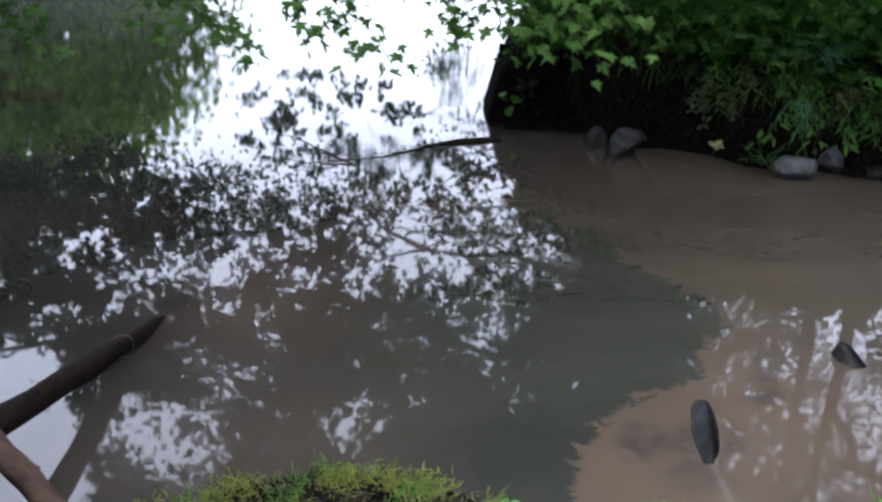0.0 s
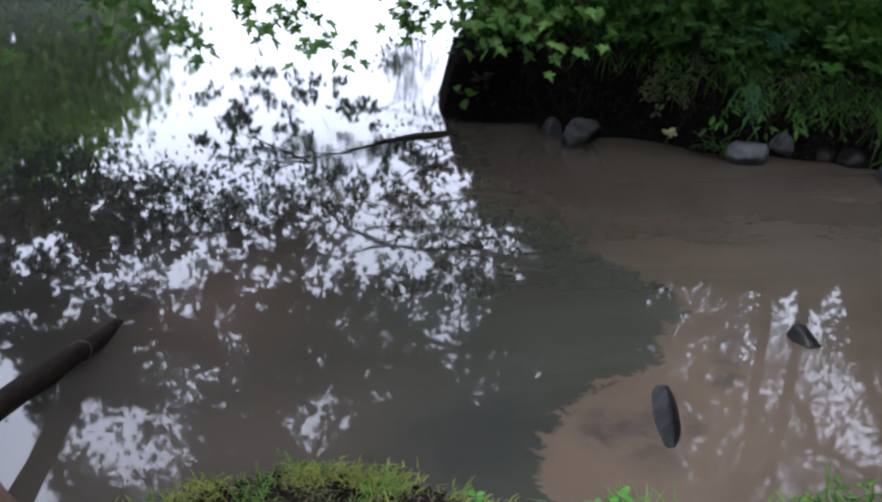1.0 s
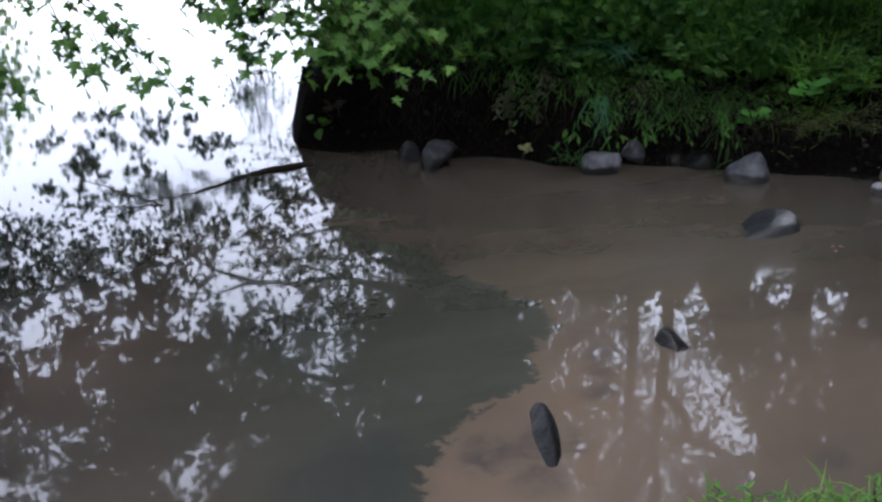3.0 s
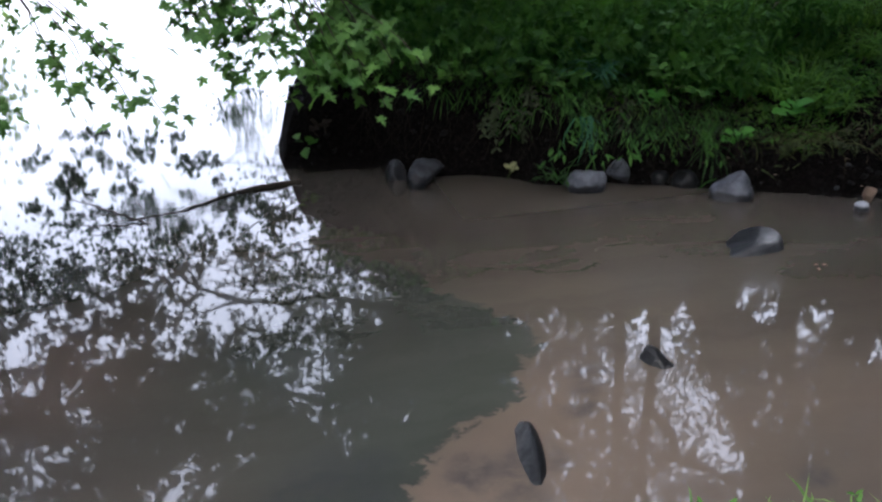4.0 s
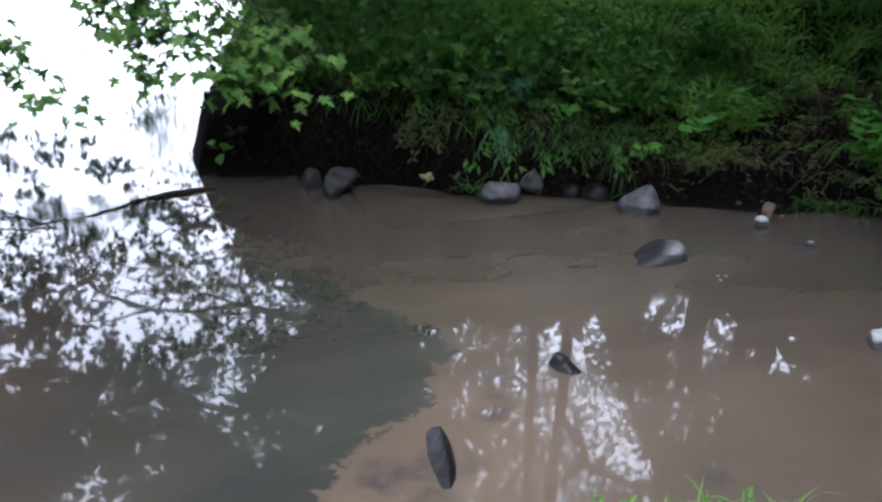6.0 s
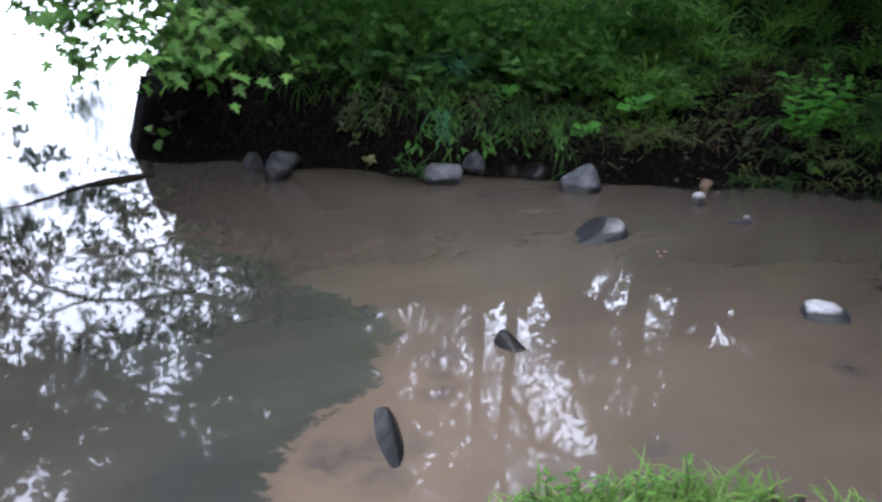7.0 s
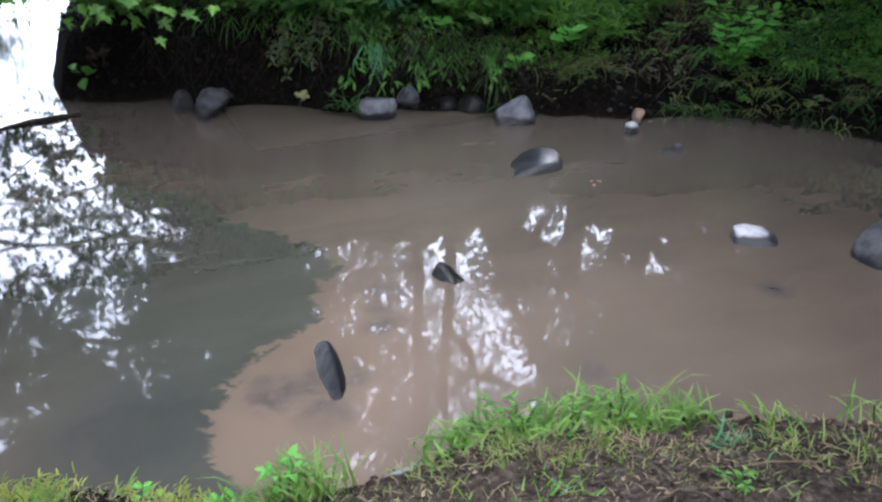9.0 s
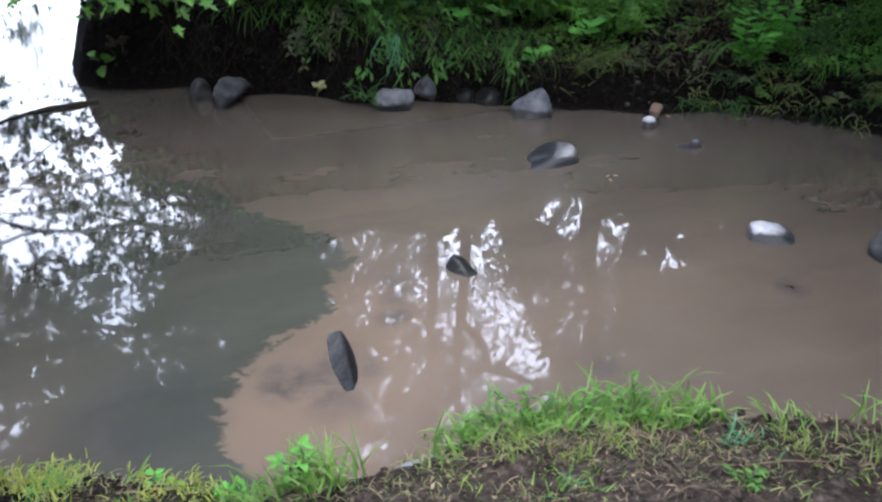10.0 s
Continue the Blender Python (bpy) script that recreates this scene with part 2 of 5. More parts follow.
ROCK_TAN = rock_material("tan_rock", (0.14, 0.10, 0.07), (0.36, 0.26, 0.19), 0.0)
SLAB = rock_material("slab_stone", (0.10, 0.115, 0.125), (0.20, 0.225, 0.24), 0.0)
# mud crumbs, near-black to match the shade put into the far bank soil
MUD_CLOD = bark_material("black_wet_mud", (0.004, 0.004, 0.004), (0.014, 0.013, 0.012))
WIRE = bark_material("pale_cord", (0.12, 0.10, 0.08), (0.3, 0.26, 0.2))


# ---- mesh helpers ----
def part(name, bm, mat, parent=None, label="", smooth=True):
    me = bpy.data.meshes.new(name)
    bm.to_mesh(me)
    bm.free()
    me.materials.append(mat)
    if smooth:
        me.polygons.foreach_set("use_smooth", [True] * len(me.polygons))
    ob = new(name, me)
    if parent is not None:
        ob.parent = parent
    if label:
        tagged(ob, label)
    return ob


def from_arrays(name, verts, loops, starts, mat, parent=None, smooth=False):
    me = bpy.data.meshes.new(name)
    me.vertices.add(len(verts))
    me.vertices.foreach_set("co", np.ascontiguousarray(verts, dtype=np.float32).ravel())
    me.loops.add(len(loops))
    me.loops.foreach_set("vertex_index", np.ascontiguousarray(loops, dtype=np.int32))
    me.polygons.add(len(starts))
    me.polygons.foreach_set("loop_start", np.ascontiguousarray(starts, dtype=np.int32))
    if smooth:
        me.polygons.foreach_set("use_smooth", np.ones(len(starts), dtype=bool))
    me.materials.append(mat)
    me.update(calc_edges=True)
    me.validate()
    ob = new(name, me)
    if parent is not None:
        ob.parent = parent
    return ob


def scatter(name, shape, where, axes, size, mat, parent=None):
    """One mesh of many copies of a small shape: its verts and faces, at places, with 3 x 3 axes (columns) and sizes."""
    v, f = np.array(shape[0], float), shape[1]
    n = len(where)
    size = np.asarray(size, float).reshape(n, -1)
    vv = np.einsum("nij,nkj->nki", axes, v[None] * size[:, None, :]) + where[:, None, :]
    flat = np.concatenate([np.array(q) for q in f])
    lens = np.array([len(q) for q in f])
    loops = (flat[None] + (np.arange(n) * len(v))[:, None]).ravel()
    begin = np.r_[0, np.cumsum(lens)[:-1]]
    starts = (begin[None] + (np.arange(n) * lens.sum())[:, None]).ravel()
    return from_arrays(name, vv.reshape(-1, 3), loops, starts, mat, parent)


def axes_of(ahead, up):
    """Columns: side, ahead, up, from rows of the leaf's direction and its rough normal."""
    a = ahead / (np.linalg.norm(ahead, axis=1, keepdims=True) + 1e-9)
    s = np.cross(a, up)
    s /= np.linalg.norm(s, axis=1, keepdims=True) + 1e-9
    return np.stack([s, a, np.cross(s, a)], axis=2)


def tube(bm, pts, radii, sides=8, wobble=0.0, rnd=random):
    rings = []
    for i, p in enumerate(pts):
        p = Vector(p)
        d = (Vector(pts[min(i + 1, len(pts) - 1)]) - Vector(pts[max(i - 1, 0)])).normalized()
        s = d.cross(Vector((0.13, 0.37, 0.92))).normalized()
        u = d.cross(s)
        rings.append([bm.verts.new(p + (s * math.cos(2 * math.pi * k / sides) + u * math.sin(2 * math.pi * k / sides)) * radii[i] * (1 + wobble * rnd.uniform(-1, 1))) for k in range(sides)])
    for a, b in zip(rings, rings[1:]):
        for k in range(sides):
            bm.faces.new((a[k], a[(k + 1) % sides], b[(k + 1) % sides], b[k]))
    bm.faces.new(rings[0][::-1])
    bm.faces.new(rings[-1])
    return bm


def bent(a, b, sag=0.0, n=6, jitter=0.0, rnd=random):
    """Points from a to b with a bow and a little wander."""
    a, b = Vector(a), Vector(b)
    out = []
    for i in range(n + 1):
        t = i / n
        p = a.lerp(b, t) + Vector((0, 0, sag * 4 * t * (1 - t)))
        if 0 < i < n:
            p += Vector([rnd.uniform(-jitter, jitter) for _ in range(3)])
        out.append(p)
    return out


LEAF = ([(0, 0, 0), (0.30, 0.35, 0.05), (0.22, 0.72, 0.03), (0, 1, -0.08), (-0.22, 0.72, 0.03), (-0.30, 0.35, 0.05), (0, 0.45, -0.04)],
        [(0, 1, 6), (1, 2, 3, 6), (6, 3, 4, 5), (0, 6, 5)])
LANCE = ([(0, 0, 0), (0.14, 0.35, 0.04), (0.11, 0.7, 0.02), (0, 1, -0.14), (-0.11, 0.7, 0.02), (-0.14, 0.35, 0.04), (0, 0.45, -0.03)], LEAF[1])
SPECK_LEAF = ([(-0.42, 0.1, 0), (0.42, 0.0, 0.05), (0.05, 1, 0)], [(0, 1, 2)])
TUFT_LEAF = ([(0, 0, 0), (0.38, 0.45, 0.06), (0, 1, -0.12), (-0.38, 0.45, 0.06)], [(0, 1, 2), (0, 2, 3)])
BLADE = ([(-0.5, 0, 0), (0.5, 0, 0), (0.42, 0.4, 0.10), (-0.42, 0.4, 0.10), (0.28, 0.75, 0.02), (-0.28, 0.75, 0.02), (0, 1, -0.16)],
         [(0, 1, 2, 3), (3, 2, 4, 5), (5, 4, 6)])


def maple_shape(fold, droop):
    """A five-lobed, toothed leaf of unit length."""
    half = [(0.0, 0.0), (0.08, 0.03), (0.30, -0.10), (0.24, 0.05), (0.44, 0.10), (0.18, 0.20), (0.36, 0.30), (0.62, 0.52), (0.38, 0.46), (0.34, 0.58), (0.13, 0.44), (0.17, 0.66), (0.25, 0.76), (0.11, 0.76), (0.0, 1.05)]
    right = [(x, y, abs(x) * fold - droop * y * y) for x, y in half]
    left = [(-x, y, z) for x, y, z in right[1:-1]]
    verts = right + left[::-1] + [(0, 0.36, -0.02 - droop * 0.13)]
    n, c = len(verts) - 1, len(verts) - 1
    return verts, [(i, (i + 1) % n, c) for i in range(n)]


# ---- the lie of the land ----
FAR_SHORE = [(60, 200), (20, 60), (8, 25), (3.2, 14), (1.3, 10.2), (0.5, 8.4), (0.20, 7.5), (0.19, 6.8), (0.43, 6.66), (0.92, 6.55), (1.12, 6.25), (1.5, 6.15),
             (1.9, 5.80), (2.6, 5.48), (3.15, 5.02), (3.5, 4.87), (3.9, 4.70), (4.2, 4.52), (4.45, 4.3), (4.68, 3.95), (5.0, 3.4), (5.8, 2.0), (7.5, -2), (10, -12), (14, -60), (30, -300)]
NEAR_SHORE = [(-30, -300), (-16, -60), (-9, -8), (-6, 0.2), (-3, 1.3), (-1.5, 1.9), (-0.95, 2.1), (-0.72, 2.2), (-0.5, 2.31), (-0.2, 2.26), (0.06, 2.2), (0.2, 2.1), (0.34, 2.0), (0.58, 1.87), (0.95, 1.84),
              (1.3, 1.79), (1.62, 1.7), (1.85, 1.58), (2.15, 1.47), (2.8, 1.1), (3.8, 0.1), (5, -2.2), (7, -12), (11, -60), (26, -300)]
LEFT_SHORE = [(-34, -300), (-20, -60), (-13, -8), (-11.5, 2), (-11, 9), (-9.5, 15), (-6.5, 19), (-4.2, 26), (-4, 45), (-6, 200)]


def inside_distance(xs, ys, line, closing):
    """Signed distance to a shore, positive on the land that the line and its closing points ring."""
    poly = np.array(line + closing, float)
    d = np.full(xs.shape, 1e9)
    for a, b in zip(np.array(line[:-1], float), np.array(line[1:], float)):
        e = b - a
        t = np.clip(((xs - a[0]) * e[0] + (ys - a[1]) * e[1]) / (e @ e), 0, 1)
        d = np.minimum(d, np.hypot(xs - a[0] - t * e[0], ys - a[1] - t * e[1]))
    ins = np.zeros(xs.shape, bool)
    for a, b in zip(poly, np.roll(poly, -1, axis=0)):
        if a[1] == b[1]:
            continue
        c = ((a[1] > ys) != (b[1] > ys)) & (xs < (b[0] - a[0]) * (ys - a[1]) / (b[1] - a[1]) + a[0])
        ins ^= c
    return np.where(ins, d, -d)


def smooth(a, b, x):
    t = np.clip((x - a) / (b - a), 0, 1)
    return t * t * (3 - 2 * t)


def value_noise(xs, ys, scale, seed):
    """Smooth noise between -1 and 1."""
    r = np.random.default_rng(seed).uniform(-1, 1, (64, 64))
    u, v = xs * scale, ys * scale
    i, j = np.floor(u).astype(int), np.floor(v).astype(int)
    fu, fv = u - i, v - j
    fu, fv = fu * fu * (3 - 2 * fu), fv * fv * (3 - 2 * fv)
    g = lambda a, b: r[a % 64, b % 64]
    return (g(i, j) * (1 - fu) + g(i + 1, j) * fu) * (1 - fv) + (g(i, j + 1) * (1 - fu) + g(i + 1, j + 1) * fu) * fv


def far_depth(xs, ys):
    return inside_distance(xs, ys, FAR_SHORE, [(400, -300), (400, 200)])


def near_depth(xs, ys):
    return inside_distance(xs, ys, NEAR_SHORE, [])


def left_depth(xs, ys):
    return inside_distance(xs, ys, LEFT_SHORE, [(-400, 200), (-400, -300)])


def land_height(xs, ys):
    xs, ys = np.asarray(xs, float), np.asarray(ys, float)
    rough = 0.035 * value_noise(xs, ys, 2.1, 1) + 0.018 * value_noise(xs, ys, 6.3, 2)
    fine = 0.012 * value_noise(xs, ys, 17, 3)
    df, dn, dl = far_depth(xs, ys), near_depth(xs, ys), left_depth(xs, ys)
    bed = -0.45 + rough
    wander = 0.05 * value_noise(xs, ys, 3.5, 4)
    lip = 0.20 + 0.36 * smooth(3.4, 1.6, xs) * smooth(-0.3, 0.5, xs) - 0.14 * smooth(0.9, 0.4, xs)
    hf = -0.12 + (lip + 0.12) * smooth(-0.02, 0.18 + 0.2 * smooth(1.8, 3.0, xs) + 0.04 * smooth(0.9, 0.4, xs), df + wander) + 0.30 * np.clip(df - 0.25, 0, 4.0) + 0.05 * np.clip(df - 4.25, 0, 40) + rough * smooth(0.1, 0.8, df) * 2 + fine
    hn = -0.12 + (0.465 + 0.10 * smooth(0.35, 1.0, xs)) * smooth(-0.03, 0.10, dn + 0.5 * wander) + (0.14 + 0.10 * smooth(0.8, 0.2, xs)) * np.clip(dn - 0.12, 0, 1.2) + rough + fine
    hl = -0.12 + 0.5 * smooth(0, 0.8, dl) + 0.12 * np.clip(dl - 0.5, 0, 12) + rough
    h = np.where(df > -0.1, hf, bed)
    h = np.where(dn > -0.1, np.maximum(h, hn), h)
    return np.where(dl > -0.1, np.maximum(h, hl), h)


def on_land(x, y):
    return float(land_height(np.array([x]), np.array([y]))[0])


def spread(lo, hi, step, far):
    """Grid lines: even steps between lo and hi, then widening out to far."""
    core = np.arange(lo, hi + 1e-6, step)
    g, out = step, []
    x = 0.0
    while x < far:
        g *= 1.35
        x += g
        out.append(x)
    return np.r_[lo - np.array(out)[::-1], core, hi + np.array(out)]


def sheet(name, gx, gy, z, mat):
    xs, ys = np.meshgrid(gx, gy)
    zs = z(xs, ys)
    nx, ny = len(gx), len(gy)
    i = (np.arange(ny - 1)[:, None] * nx + np.arange(nx - 1)[None]).ravel()
    loops = np.stack([i, i + 1, i + nx + 1, i + nx], 1).ravel()
    ob = from_arrays(name, np.stack([xs, ys, zs], -1).reshape(-1, 3), loops, np.arange(len(i)) * 4, mat, None, True)
    return ob, xs.ravel(), ys.ravel()


def vertex_value(ob, name, values):
    at = ob.data.attributes.new(name, "FLOAT", "POINT")
    at.data.foreach_set("value", np.ascontiguousarray(values, dtype=np.float32))


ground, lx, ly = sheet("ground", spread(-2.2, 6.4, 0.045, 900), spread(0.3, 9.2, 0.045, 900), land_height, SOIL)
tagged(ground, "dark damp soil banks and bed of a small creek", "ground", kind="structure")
# far bank tone: wet mud with the undercut's shade painted in
vertex_value(ground, "mud_shade", smooth(-0.3, 0.0, far_depth(lx, ly)) * smooth(14.0, 9.0, ly))

PLUME = [(0.45, 9.0), (0.3, 7.2), (0.2, 6.2), (0.1, 5.6), (0.25, 5.22), (0.58, 4.93), (0.77, 4.74), (0.84, 4.47), (0.95, 4.22), (1.08, 4.1), (1.18, 3.93), (1.25, 3.7), (1.1, 3.53), (1.0, 3.42), (1.0, 3.28), (0.86, 3.17), (0.7, 3.08),
         (0.55, 2.95), (0.46, 2.8), (0.39, 2.62), (0.36, 2.48), (0.42, 2.36), (0.5, 2.2), (0.3, 1.6)]
gx, gy = spread(-3.0, 5.2, 0.04, 900), spread(1.4, 7.6, 0.04, 900)
water, wx, wy = sheet("water", gx, gy, lambda a, b: a * 0.0, WATER)
tagged(water, "still creek water where brown silty flow meets dark clear water", "water", kind="structure")


silty = inside_distance(wx, wy, PLUME, [(60, 1.6), (60, 9.0)])
vertex_value(water, "silt", np.clip(0.5 + silty / 0.9 * np.where(silty > 0, 1.6, 1.0), 0, 1))
# denser silt patches, plus a near-to-far falloff of light painted in
dense = 0.9 * np.exp(-((wx - 0.55) / 0.38) ** 2 - ((wy - 2.45) / 0.45) ** 2) + 0.55 * np.exp(-((wx - 1.15) / 0.4) ** 2 - ((wy - 3.0) / 0.6) ** 2) + 0.32 * smooth(4.2, 2.4, wy)
vertex_value(water, "silt_and_light", np.clip(dense + 0.12 * value_noise(wx, wy, 3.1, 15), 0, 1))
SUNKEN = [(-1.27, 3.95, 0.09, 0.7), (0.66, 2.83, 0.13, 0.8), (0.80, 2.72, 0.12, 0.6), (0.18, 2.85, 0.30, 0.5), (2.89, 2.70, 0.07, 0.9), (1.80, 2.47, 0.06, 0.8), (1.19, 3.12, 0.08, 0.6), (1.33, 3.36, 0.12, 0.45),
          (1.24, 3.24, 0.07, 0.5), (2.86, 4.08, 0.05, 0.7), (2.35, 5.2, 0.12, 0.5), (0.86, 2.82, 0.17, 0.6), (0.70, 2.80, 0.2, 0.5), (0.78, 2.66, 0.15, 0.45), (1.0, 4.85, 0.15, 0.35), (1.7, 4.9, 0.14, 0.3), (3.05, 4.55, 0.08, 0.4), (1.3, 5.0, 0.16, 0.25)]
dark = np.zeros(len(wx))
for x, y, r, s in SUNKEN:
    q = np.hypot(wx - x, wy - y) + 0.25 * r * value_noise(wx, wy, 9, 11)
    dark = np.maximum(dark, s * (1 - smooth(0.35 * r, 1.25 * r, q)))
vertex_value(water, "sunken", dark)
haze = 0.35 * np.exp(-(((wx + 0.1) / 0.6) ** 2 + ((wy - 5.3) / 0.5) ** 2)) + 0.75 * np.exp(-(((wx + 0.95) / 0.42) ** 2 + ((wy - 4.0) / 0.6) ** 2)) + 0.35 * np.exp(-(((wx + 0.9) / 0.9) ** 2 + ((wy - 2.7) / 0.5) ** 2)) + 0.20 * smooth(0.3, -0.6, wx) * smooth(6.0, 5.0, wy)
vertex_value(water, "haze", np.clip(haze + 0.1 * value_noise(wx, wy, 1.8, 12), 0, 1))
ripple = np.exp(-(((wx + 0.45) / 0.35) ** 2 + ((wy - 6.15) / 0.35) ** 2)) + 1.6 * np.exp(-(((wx - 0.15) / 0.25) ** 2 + ((wy - 8.2) / 1.2) ** 2))
ripple += 0.42 * smooth(5.2, 8.0, wy) * smooth(0.3, -1.0, wx)
vertex_value(water, "ruffled", np.maximum(smooth(4.2, 5.4, wy) * smooth(0.75, 1.3, wx), np.maximum(0.8 * smooth(3.5, 4.1, wy) * smooth(2.75, 3.3, wx), 0.9 * smooth(3.8, 4.3, wy) * smooth(1.2, 1.9, wx))))
vertex_value(water, "ripple", np.clip(ripple, 0, 1.6))


# ---- trees ----
def random_dirs(n, r=rng):
    v = r.normal(size=(n, 3))
    return v / np.linalg.norm(v, axis=1, keepdims=True)


def foliage_points(blobs, n, openings=(), clump=0.28, per=45, low=None, r=rng, loose=None):
    """Leaf places in loose clumps, inside ellipsoids (x, y, z, rx, ry, rz, weight), kept out of the openings (x, y, z, radius)."""
    w = np.array([b[6] for b in blobs])
    pick = r.choice(len(blobs), size=max(1, n // per), p=w / w.sum())
    b = np.array([q[:6] for q in blobs])[pick]
    c = b[:, :3] + random_dirs(len(pick), r) * b[:, 3:6] * r.uniform(0.12, 1.0, (len(pick), 1)) ** 0.45
    p = np.repeat(c, per, axis=0) + r.normal(size=(len(c) * per, 3)) * clump * np.array([1.0, 1.0, 0.75])
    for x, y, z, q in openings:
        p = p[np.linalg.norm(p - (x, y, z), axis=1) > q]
    if low is not None:
        p = p[p[:, 2] > low]
    if loose is not None:
        # u, v: sight directions from the mirrored camera; the gaps fit its view
        u, v = 10 * p[:, 0] / p[:, 1], 10 * (p[:, 2] + 2) / p[:, 1]
        air = 0.12 * value_noise(u, v, 1.3, 76) + 0.20 * value_noise(u, v, 3.1, 72) + 0.34 * value_noise(u, v, 8.3, 73) + 0.48 * value_noise(u, v, 24.0, 74) + 0.56 * value_noise(u, v, 52.0, 75)
        air += 0.26 * value_noise(u, v, 2.3, 77) * smooth(3.0, 1.8, u)
        p = p[r.uniform(0, 1, len(p)) < smooth(-0.05, 0.18, air - openness(u, v) - loose) ** 1.3]
    return p


# looser places in the canopy: across, up, half width, half height, how loose
# placed to fit the camera's view of reflections, in clear then silty water
THIN_POOL = [(-0.7, 3.4, 1.7, 0.8, 0.60), (0.3, 3.6, 0.5, 0.5, 0.06), (0.4, 4.7, 0.9, 0.6, 0.26), (-0.7, 4.6, 1.5, 0.6, 0.54), (-1.7, 5.4, 1.0, 0.5, 0.16), (-2.6, 6.3, 1.0, 0.6, 0.2), (-0.6, 6.6, 0.9, 0.5, 0.12), (0.9, 5.1, 0.5, 0.45, 0.08), (-4.2, 4.4, 1.3, 0.7, 0.42), (-2.1, 5.55, 0.35, 0.15, 0.45),
        (-3.7, 7.0, 0.75, 0.6, 0.72), (-2.8, 6.1, 0.4, 0.25, 0.48), (-1.3, 6.9, 0.7, 0.4, 0.50), (-2.6, 5.0, 0.8, 0.4, 0.14), (1.2, 4.6, 0.3, 0.25, 0.35), (0.95, 3.7, 0.35, 0.35, 0.30), (2.3, 5.0, 0.7, 0.6, -0.3)]
THIN_SILT = [(4.65, 5.35, 0.48, 0.42, 0.66), (5.15, 5.55, 0.2, 0.25, 0.35), (5.45, 6.75, 0.3, 0.45, 0.62), (5.8, 7.3, 0.25, 0.35, 0.62), (6.12, 7.75, 0.15, 0.22, 0.75), (6.45, 5.45, 0.5, 0.32, 0.56), (6.0, 5.1, 0.25, 0.2, 0.35), (6.95, 5.8, 0.3, 0.2, 0.40), (8.1, 6.3, 0.3, 0.28, 0.62), (9.0, 6.4, 0.4, 0.2, 0.50),
        (6.6, 7.25, 0.35, 0.2, 0.46), (8.4, 7.5, 0.4, 0.25, 0.42), (4.38, 6.63, 0.2, 0.3, 0.38), (3.55, 7.6, 0.35, 0.5, 0.28), (3.5, 8.5, 0.35, 0.25, 0.75), (6.5, 6.5, 2.8, 1.6, 0.21), (-2.0, 4.6, 2.6, 2.2, 0.085), (-3.6, 3.6, 1.1, 0.5, 0.15), (-3.3, 7.0, 1.2, 0.8, 0.15)]


def openness(u, v):
    """How loose the leaf canopy is along the mirrored camera's sight line (u, v): about -0.5 is closed, 0 is half open.
    """
    limit = np.full(len(u), -0.47)
    for a, b, p, q, k in THIN_POOL + THIN_SILT:
        limit += k * np.exp(-((u - a) / p) ** 2 - ((v - b) / q) ** 2)
    limit -= 0.40 * np.exp(-((u - 5.35 - 0.4 * (v - 4.76)) / 0.22) ** 2) * smooth(4.6, 5.2, v)
    limit += 1.50 * smooth(-4.4, -4.9, u) * smooth(5.3, 5.9, v)
    return limit


def crown(name, pts, size, mat, parent, shape=LEAF, r=rng):
    shape = TUFT_LEAF if size > 0.3 and shape is LEAF else shape
    n = len(pts)
    ahead = random_dirs(n, r)
    ahead[:, 2] -= 0.45
    up = random_dirs(n, r)
    up[:, 2] += 0.8
    s = size * r.uniform(0.7, 1.25, (n, 1)) * np.ones((1, 3))
    ob = scatter(name, shape, pts, axes_of(ahead, up), s, mat, parent)
    tagged(ob, kind="stuff")
    return ob


def tree(label, base, top, radius, limbs, blobs, n, size, openings=(), low=None, group="", mat=CANOPY, clump=0.28, per=45, seed=1, extra_trunks=(), loose=None, shape=TUFT_LEAF):
    """Trunk from base to top; limbs as (height along the trunk, end point, radius); leaf crown."""
    rnd = random.Random(seed)
    r = np.random.default_rng(seed)
    hub = new("tree")
    hub.location = base
    tagged(hub, label, "tree", group)
    b, t = Vector((0, 0, -0.3)), Vector(top) - Vector(base)
    line = bent(b, t, 0.0, 9, radius * 0.6, rnd)
    part("trunk", tube(bmesh.new(), line, [radius * (1.25 if i == 0 else 1 - 0.085 * i) for i in range(10)], 10, 0.06, rnd), BARK, hub)
    for a, c, q in extra_trunks:
        l = bent(Vector(a) - Vector(base), Vector(c) - Vector(base), 0.0, 8, 0.05, rnd)
        part("trunk", tube(bmesh.new(), l, [q * (1.1 - 0.08 * i) for i in range(9)], 8, 0.06, rnd), BARK, hub)
    for h, end, q in limbs:
        k = h * 9
        i = min(int(k), 8)
        a = line[i].lerp(line[i + 1], k - i)
        e = Vector(end) - Vector(base)
        bm = bmesh.new()
        l = bent(a, e, 0.25, 7, 0.10, rnd)
        tube(bm, l, [q * (1.0 - 0.12 * j) for j in range(8)], 7, 0.05, rnd)
        for j in range(2, 8):
            for _ in range(2):
                tip = l[j] + Vector((rnd.uniform(-1, 1), rnd.uniform(-1, 1), rnd.uniform(-0.6, 0.5))) * 0.9
                tube(bm, bent(l[j], tip, 0.08, 4, 0.05, rnd), [q * (0.35 - 0.065 * m) for m in range(5)], 5)
        part("limb", bm, BARK, hub)
    pts = foliage_points(blobs, n, openings, clump, per, low, r, loose) - np.array(base)
    crown("crown", pts, size, mat, hub, shape, r)
    return hub


